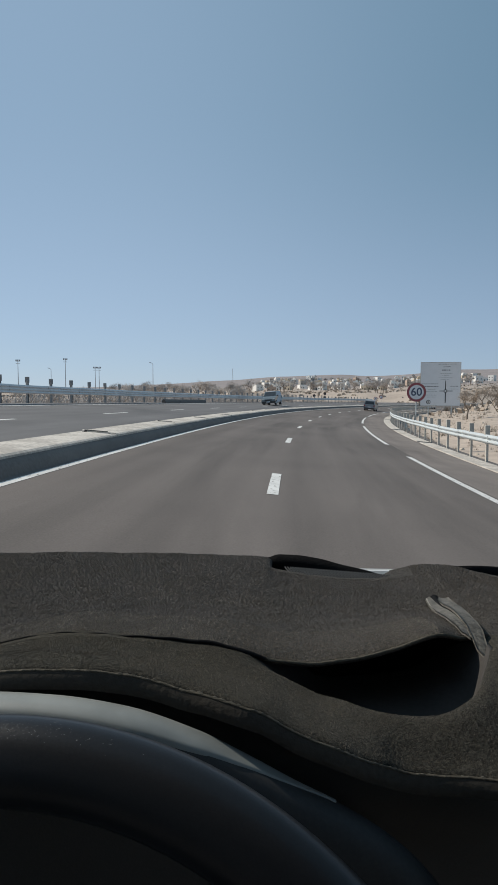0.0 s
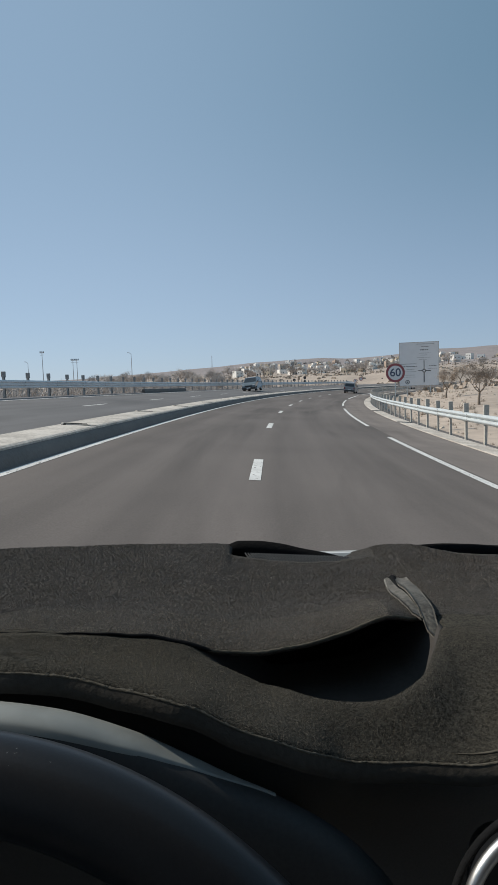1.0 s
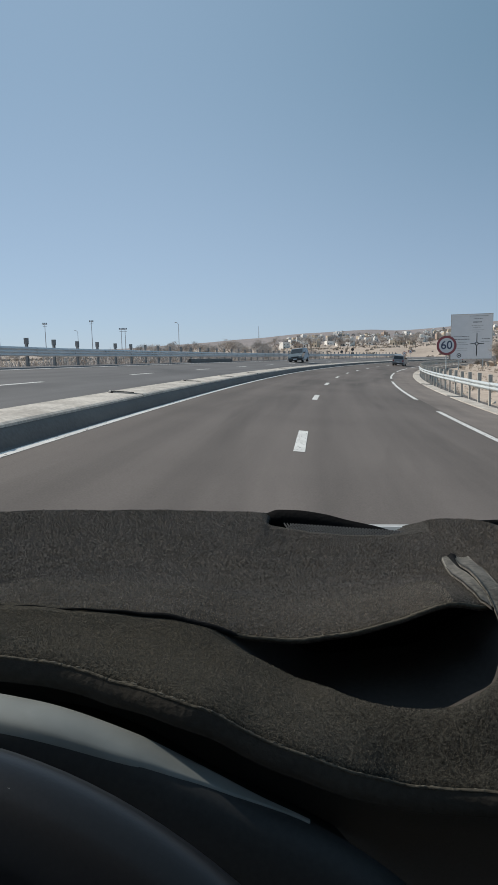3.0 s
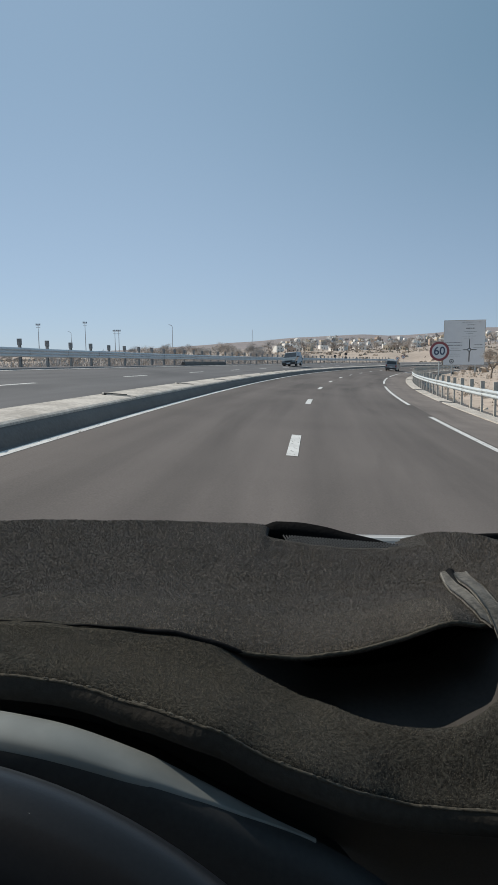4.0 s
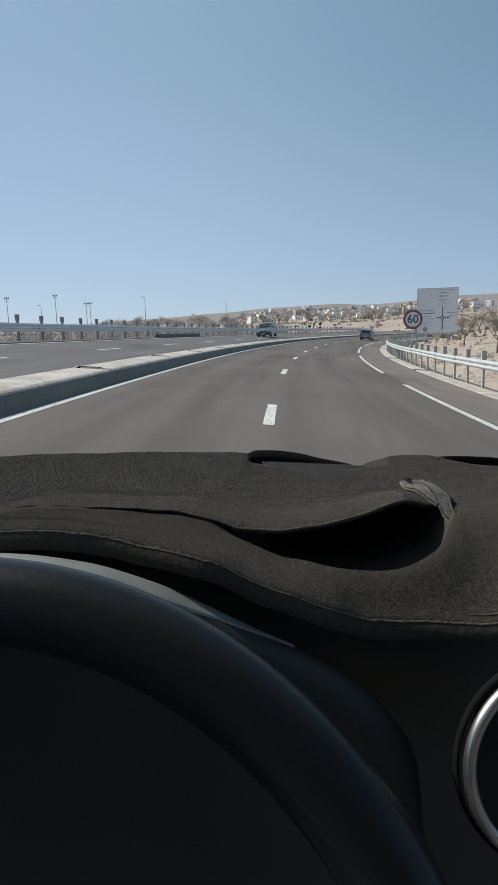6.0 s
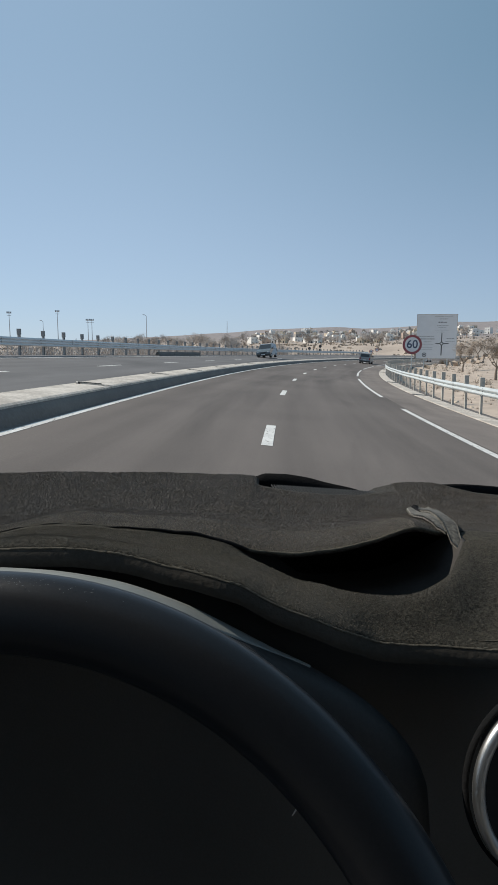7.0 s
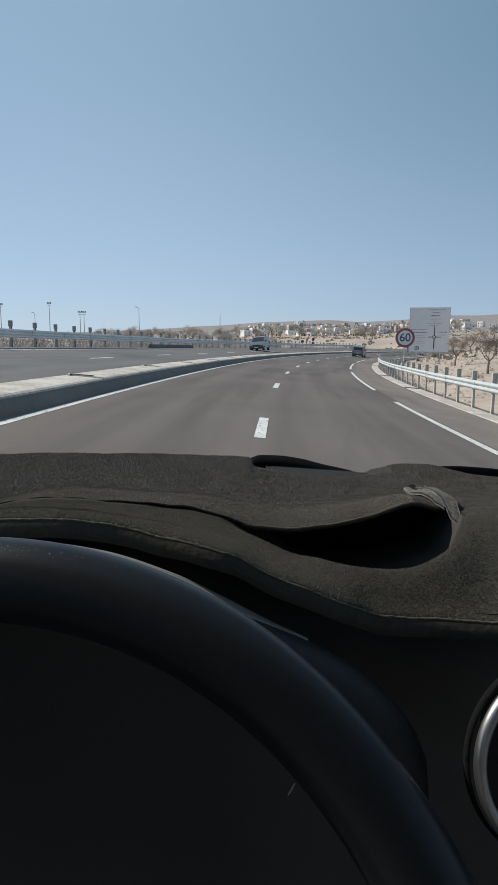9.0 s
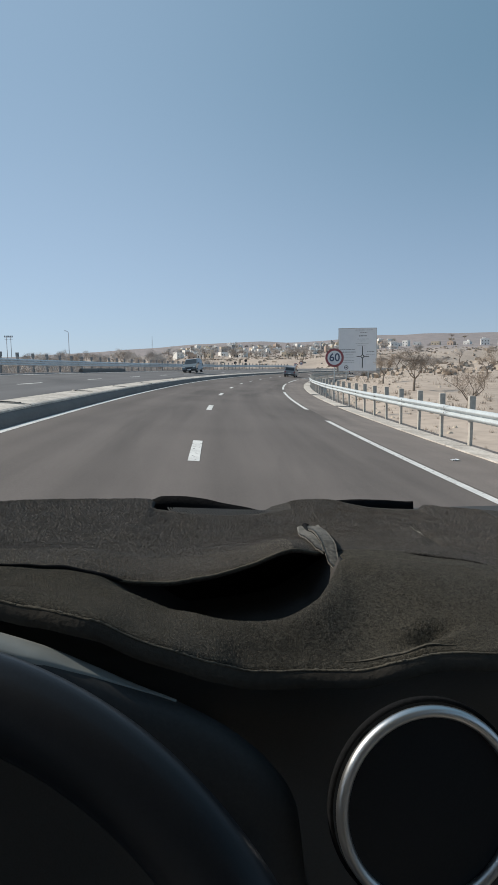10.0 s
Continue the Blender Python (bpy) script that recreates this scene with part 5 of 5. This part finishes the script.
def tag_point(u, v):
    """u down the tag, v across it from the fold's mouth outwards."""
    x0, y0, x1, y1 = (table(u, TAG_U, q) for q in TAG_L + TAG_R)
    x, y = x0 + (x1 - x0) * v, y0 + (y1 - y0) * v
    e = table(x, UX, U_Y)
    z = mat_upper(x, max(0.0, (y - e) / (FAR_Y - e))).z
    z -= 0.35 * max(0.0, e - y)
    return Vector((x, y, z + 0.0012 + 0.0016 * math.sin(v * math.pi) ** 0.6 + 0.0004 * math.sin(u * 9 + v * 5)))


def tag_strip(v0, v1, u0, u1, arch):
    """One strip of the split tag, with thickness; v0 and v1 may close up downwards."""
    n, m = 24, 6
    top = [tag_point(u0(j / m) + (u1 - u0(j / m)) * i / n, v0(i / n) + (v1(i / n) - v0(i / n)) * j / m) + Vector((0, 0, arch * math.sin(math.pi * i / n)))
           for i in range(n + 1) for j in range(m + 1)]
    k, w = len(top), m + 1
    faces = grid_faces(n + 1, w) + [tuple(k + q for q in f[::-1]) for f in grid_faces(n + 1, w)]
    for i in range(n):
        faces += [(i * w, k + i * w, k + (i + 1) * w, (i + 1) * w), (i * w + m, (i + 1) * w + m, k + (i + 1) * w + m, k + i * w + m)]
    for j in range(m):
        faces += [(j, j + 1, k + j + 1, k + j), (n * w + j, k + n * w + j, k + n * w + j + 1, n * w + j + 1)]
    return [p + Vector((0, 0, 0.0009)) for p in top] + [p - Vector((0, 0, 0.0008)) for p in top], faces


_v, _f = tag_strip(lambda u: 0.0, lambda u: 0.32 + 0.06 * u, lambda w: 0.02 * w, 0.93, 0.0012)
mesh_part("tag", _v, _f, TAG, mat, "grey frayed woven tag", True)
_v, _f = tag_strip(lambda u: 0.46 - 0.05 * u, lambda u: 1.0, lambda w: 0.03 * (1 - w), 1.0, 0.0028)
mesh_part("tag", _v, _f, TAG, mat, "grey frayed woven tag", True)
_pts = [tag_point(k / 20, 0.38 + 0.04 * k / 20) + Vector((0, 0, -0.0004)) for k in range(18)]
part("tag_slit", tube(_pts, [0.0034 - 0.0022 * k / 18 for k in range(18)], 6), FELT_BLACK, mat, "", True)
_rng = random.Random(14)
for u0, u1, v0 in ((0.08, 0.50, 0.03), (0.0, 0.16, 0.99), (0.34, 0.62, 0.99)):
    _pts = [tag_point(u0 + (u1 - u0) * k / 12, v0) + Vector((0, 0, 0.0012)) for k in range(13)]
    part("tag_edge", tube(_pts, [0.0003] + [0.0007] * 11 + [0.0003], 6), FRAY, mat, "", True)
for k in range(9):
    p = tag_point(_rng.uniform(0.0, 0.03), 0.5 + 0.5 * k / 8) + Vector((0, 0, 0.0008))
    way = Vector((_rng.uniform(-0.3, 0.3), 1, 0.0)) * _rng.uniform(0.0006, 0.002)
    part("thread", tube([p, p + way * 0.6, p + way + Vector((0, 0, -0.0003))], [0.0003, 0.00025, 0.0001], 5), FRAY, mat)
# a pale line on the crease, and a second row of stitching above the bound edge
_pts = []
for k in range(17):
    y = 0.376 - 0.046 * k / 16
    x = 0.2005 + 0.09 * (y - 0.330)
    e = table(x, UX, U_Y)
    _pts.append(mat_upper(x, (y - e) / (FAR_Y - e)) + Vector((0.0006 * math.sin(k * 0.8), 0, 0.0001)))
part("crease", tube(_pts, [0.0001] + [0.0003 + 0.0003 * math.sin(k * 1.3) ** 2 for k in range(15)] + [0.0001], 8), FRAY, mat, "pale line along the crease", True)


def low_point(x, y):
    """A point of the lower layer at x, y, near its bound edge."""
    a, b = mat_lower(x, 0.0), mat_lower(x, 0.6)
    return mat_lower(x, 0.6 * (y - a.y) / (b.y - a.y))


_pts = [low_point(0.110 + 0.056 * k / 30, table(0.110 + 0.056 * k / 30, LX, L_Y) + 0.0042) + Vector((0, 0, 0.0002)) for k in range(31)]
part("second_seam", tube(_pts, [0.0001 + 0.0006 * math.sin(math.pi * k / 30) for k in range(31)], 6), FELT_EDGE, mat, "brownish raised seam", True)

# dashboard under the mat
def dash_point(x, k):
    prof = ((FAR_Y + 0.10, -0.060), (FAR_Y + 0.05, -0.022), (FAR_Y - 0.02, -0.016), (FAR_Y - 0.12, -0.014))
    if k < 4:
        y, dz = prof[k]
        return Vector((x, y, table(x, UX, U_FAR) + dz - 0.004))
    y0, z0 = table(x, LX, L_Y), table(x, LX, L_EDGE)
    if k == 4:
        return Vector((x, table(x, UX, U_Y) + 0.06, table(x, PX, P_LOW) - 0.042))
    if k == 5:
        return Vector((x, y0 + 0.045, min(z0, table(x, PX, P_LOW)) - 0.022))
    return Vector((x, y0 + (0.036, 0.052, 0.078, 0.098)[k - 6], z0 - (0.020, 0.060, 0.11, 0.42)[k - 6]))


_v = [dash_point(-0.62 + 1.5 * i / 110, k) for i in range(111) for k in range(10)]
mesh_part("dashboard", _v, grid_faces(111, 10), DASH, van, "black grained plastic dashboard", True)

# small pale fleck on the instrument face
part("instrument_fleck", tube([(0.0303, 0.250, 0.9776), (0.0322, 0.2495, 0.9815), (0.0341, 0.250, 0.9855)], [0.0003, 0.0005, 0.0004], 6), PALE_FLECK, van, "small pale fleck")

# arched hood over the instruments, between the wheel and the mat's edge
HX = [-0.30, -0.27, -0.22, -0.165, -0.110, -0.086, -0.056, -0.024, -0.002, 0.018, 0.039, 0.060, 0.077, 0.088, 0.093]
HZ = [1.02, 1.075, 1.122, 1.147, 1.1535, 1.1528, 1.149, 1.139, 1.1285, 1.118, 1.108, 1.0945, 1.0775, 1.058, 1.02]
HOOD_TOP = [(0.010, -0.030), (0.004, -0.012), (0.0015, -0.002), (0.0, 0.0), (-0.005, 0.0), (-0.008, -0.0006), (-0.0105, -0.0020), (-0.0122, -0.0042)]
HOOD_FRONT = [(-0.0122, -0.0042), (-0.0134, -0.0066), (-0.0143, -0.0095), (-0.0148, -0.014), (-0.0148, -0.022), (-0.008, -0.030), (0.030, -0.034), (0.060, -0.036)]


def hood_line(u):
    """A point of the hood's upper edge, in x and z, evenly along it."""
    k = min(int(u * (len(HX) - 1)), len(HX) - 2)
    t = u * (len(HX) - 1) - k
    x = HX[k] + (HX[k + 1] - HX[k]) * t
    return Vector((x, table(x, HX, HZ)))


def hood_sheet(section):
    """A section of (y, outwards) pairs carried along the hood's arch."""
    verts = []
    for i in range(141):
        u = i / 140
        p, way = hood_line(u), hood_line(min(u + 0.02, 1)) - hood_line(max(u - 0.02, 0))
        n = Vector((-way.y, way.x)).normalized()
        verts += [(p.x + n.x * dr, 0.1805 + dy, p.y + n.y * dr) for dy, dr in section]
    return verts, grid_faces(141, len(section))


_v, _f = hood_sheet(HOOD_TOP + HOOD_FRONT[1:])
hood = mesh_part("instrument_hood", _v, _f, HOOD_BLACK, van, "black arched instrument hood", True)
# pale strip for sun and sky sheen on the crown, tapered to fade
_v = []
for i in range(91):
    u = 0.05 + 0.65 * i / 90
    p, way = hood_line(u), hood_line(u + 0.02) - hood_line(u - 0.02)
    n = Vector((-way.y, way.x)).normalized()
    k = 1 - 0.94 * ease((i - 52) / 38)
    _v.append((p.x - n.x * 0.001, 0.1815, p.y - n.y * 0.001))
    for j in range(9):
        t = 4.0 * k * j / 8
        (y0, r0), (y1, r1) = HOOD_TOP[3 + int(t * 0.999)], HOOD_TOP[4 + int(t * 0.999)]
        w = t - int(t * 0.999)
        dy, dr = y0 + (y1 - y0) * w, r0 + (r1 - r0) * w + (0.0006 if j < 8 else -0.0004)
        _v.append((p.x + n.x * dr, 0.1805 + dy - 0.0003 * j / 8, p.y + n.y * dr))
mesh_part("crown_sheen", _v, grid_faces(91, 10), HOOD_SHEEN, hood, "pale strip painted as sheen along the crown", True)

# perforated vent grille in front of the windscreen
grille = part("vent_grille", boxed((0.1046, 0.0110, 0.003), (0, 0, -0.003)), FELT_BLACK, van, "black vent slot with grey lattice")
grille.matrix_local = pose(0.0690, 0.4785, 1.1210, 26, 1.6, -7)
for i in range(42):
    for sgn in (-1, 1):
        part("grille_bar", boxed((0.0134, 0.0006, 0.0016), (-0.0523 + 0.1046 * i / 41, 0, 0.0), (0, 0, sgn * 56)), MESH, grille)


# steering wheel: rim in a leaning plane, spokes and boss
WHEEL = pose(-0.0814, 0.0518, 1.0095, -25.4, 0, 0)
RIM_R = 0.1799


def lathe(profile, n=96, arc=2 * math.pi):
    """Turns (radius, y) pairs round the y axis."""
    verts = [(r * math.sin(a), y, r * math.cos(a)) for a in (arc * k / n for k in range(n)) for r, y in profile]
    return verts, grid_faces(n, len(profile), True) + [((n - 1) * len(profile) + k, (n - 1) * len(profile) + (k + 1) % len(profile), (k + 1) % len(profile), k)
                                                         for k in range(len(profile))]


wheel = empty("steering_wheel", WHEEL, "black leather-wrapped steering wheel, painted glints on top", "steering wheel")
_sec = []
for k in range(20):
    a = 2 * math.pi * k / 20
    _sec.append((RIM_R - 0.0145 + 0.0145 * math.cos(a), 0.004 - 0.017 * math.sin(a) - 0.002 * math.cos(2 * a)))
_v, _f = lathe(_sec, 160)
mesh_part("rim", _v, _f, RIM, wheel, "dark leather rim under painted glints", True)
# pale flakes stand in for glints where the leather grain catches light
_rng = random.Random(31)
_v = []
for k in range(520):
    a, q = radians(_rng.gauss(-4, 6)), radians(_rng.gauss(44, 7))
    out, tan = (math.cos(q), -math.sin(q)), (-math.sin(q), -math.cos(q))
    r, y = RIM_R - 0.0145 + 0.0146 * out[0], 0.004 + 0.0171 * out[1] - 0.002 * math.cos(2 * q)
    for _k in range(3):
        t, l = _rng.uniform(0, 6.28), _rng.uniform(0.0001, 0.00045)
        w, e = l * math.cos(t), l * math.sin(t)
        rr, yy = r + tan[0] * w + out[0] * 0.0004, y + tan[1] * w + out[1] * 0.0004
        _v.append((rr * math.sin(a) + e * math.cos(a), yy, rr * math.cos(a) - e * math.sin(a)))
tagged(mesh_part("dust", _v, [(3 * k, 3 * k + 1, 3 * k + 2) for k in range(520)], RIM_GLINT, wheel, "fine pale glints painted on the rim"), kind="stuff")
for a in (-90, 90, 180):
    bm = bmesh.new()
    add_box(bm, (0.055 if a != 180 else 0.075, 0.022, RIM_R - 0.05), (0, 0.034, (RIM_R + 0.01) / 2), (0, 0, 0), 0.006)
    ob = part("spoke", bm, PLASTIC, wheel)
    ob.matrix_local = pose(0, 0, 0, 0, a, 0)
_v, _f = lathe([(0.001, 0.106), (0.014, 0.107), (0.019, 0.110), (0.022, 0.117), (0.021, 0.13), (0.001, 0.131)], 48)
mesh_part("boss", _v, _f, PLASTIC, wheel, "", True)
# round air vent with a bright ring
vent = part("air_vent", tube([(0, -0.004, 0), (0, 0.05, 0)], [0.0385, 0.0135], 40), RIM, van, "round black air vent with bright ring")
vent.matrix_local = pose(0.1412, 0.1610, 1.0702, -12, 0, 6)
R = 0.0430
_v, _f = lathe([(R - 0.0040 + 0.0026 * math.cos(a), -0.006 + 0.0028 * math.sin(a)) for a in (2 * math.pi * k / 12 for k in range(12))], 72)
mesh_part("ring", _v, _f, CHROME, vent, "satin chrome ring", True)
_v, _f = lathe([(R + 0.0006, -0.001), (R + 0.0003, -0.0035), (R - 0.001, -0.003), (R - 0.001, 0.0), (R + 0.0006, 0.0)], 72)
mesh_part("bezel", _v, _f, FELT_BLACK, vent, "", True)
# windscreen, cowl, bonnet and cabin shell


def shell(name, points, thick, material, label=""):
    """A panel through four corners with thickness along its normal."""
    a, b, c, d = (Vector(p) for p in points)
    n = (b - a).cross(d - a).normalized() * thick
    verts = [a, b, c, d, a + n, b + n, c + n, d + n]
    return mesh_part(name, verts, [(3, 2, 1, 0), (4, 5, 6, 7), (0, 1, 5, 4), (1, 2, 6, 5), (2, 3, 7, 6), (3, 0, 4, 7)], material, van, label)


bm = bmesh.new()
add_box(bm, (0.60, 0.06, 0.016), (-0.06, 0.6409, 1.0738), (-14, 0, 0), 0.004)
part("cowl", bm, BODYPAINT, van, "pale painted cowl below the windscreen")
shell("bonnet", [(-0.62, 0.6655, 1.062), (0.98, 0.6655, 1.062), (0.90, 1.28, 0.72), (-0.54, 1.28, 0.72)], -0.02, BODYPAINT, "pale painted bonnet")
shell("nose", [(-0.54, 1.285, 0.70), (0.90, 1.285, 0.70), (0.90, 1.36, 0.32), (-0.54, 1.36, 0.32)], -0.02, BODYPAINT)
# unseen cabin parts, added to shade the dash; pale ones bounce light in
shell("roof_panel", [(-0.66, -0.12, 1.86), (1.02, -0.12, 1.86), (1.02, -2.9, 1.90), (-0.66, -2.9, 1.90)], 0.04, HEADLINER, "unseen pale roof lining")
shell("rear_panel", [(-0.70, -2.9, 0.35), (1.06, -2.9, 0.35), (1.06, -2.9, 1.92), (-0.70, -2.9, 1.92)], -0.04, HEADLINER)
shell("floor_pan", [(-0.70, -2.9, 0.34), (-0.70, 0.75, 0.34), (1.06, 0.75, 0.34), (1.06, -2.9, 0.34)], 0.03, CLOTH)
shell("bulkhead", [(-0.68, 0.74, 0.36), (1.04, 0.74, 0.36), (1.04, 0.66, 1.07), (-0.68, 0.66, 1.07)], -0.02, PLASTIC)
for sx, x in ((-1, -0.72), (1, 1.08)):
    shell("door_panel", [(x, -1.1, 0.36), (x, 0.72, 0.36), (x, 0.70, 1.10), (x, -1.1, 1.10)], 0.05 * sx, PLASTIC, "unseen dark door panel")
    shell("side_panel", [(x, -2.9, 0.36), (x, -1.1, 0.36), (x, -1.1, 1.90), (x, -2.9, 1.90)], 0.05 * sx, HEADLINER)
    part("pillar", tube([(x - sx * 0.02, 0.66, 1.08), (x - sx * 0.06, 0.30, 1.50), (x - sx * 0.10, -0.10, 1.87)], [0.045, 0.04, 0.045], 8), PLASTIC, van)
for x in (-0.62, 0.98):
    for y in (0.82, -2.05):
        z = on_road(y, x - START).z + 0.31
        tyre = part("tyre", tube([(x - 0.10, y, z), (x - 0.085, y, z), (x + 0.085, y, z), (x + 0.10, y, z)], [0.27, 0.315, 0.315, 0.27], 28), RUBBER, van)
        part("rim", tube([(x - 0.103, y, z), (x + 0.103, y, z)], [0.19, 0.19], 20), GALV, tyre)
for x in (-0.12, 0.62):
    seat = part("seat", boxed((0.50, 0.50, 0.16), (x, -0.62, 0.72), (4, 0, 0), 0.05), CLOTH, van, "unseen grey cloth front seat")
    part("backrest", boxed((0.48, 0.13, 0.66), (x, -0.92, 1.06), (-12, 0, 0), 0.05), CLOTH, seat)
    part("seat_base", boxed((0.40, 0.40, 0.28), (x, -0.62, 0.50), (0, 0, 0), 0.02), PLASTIC, seat)
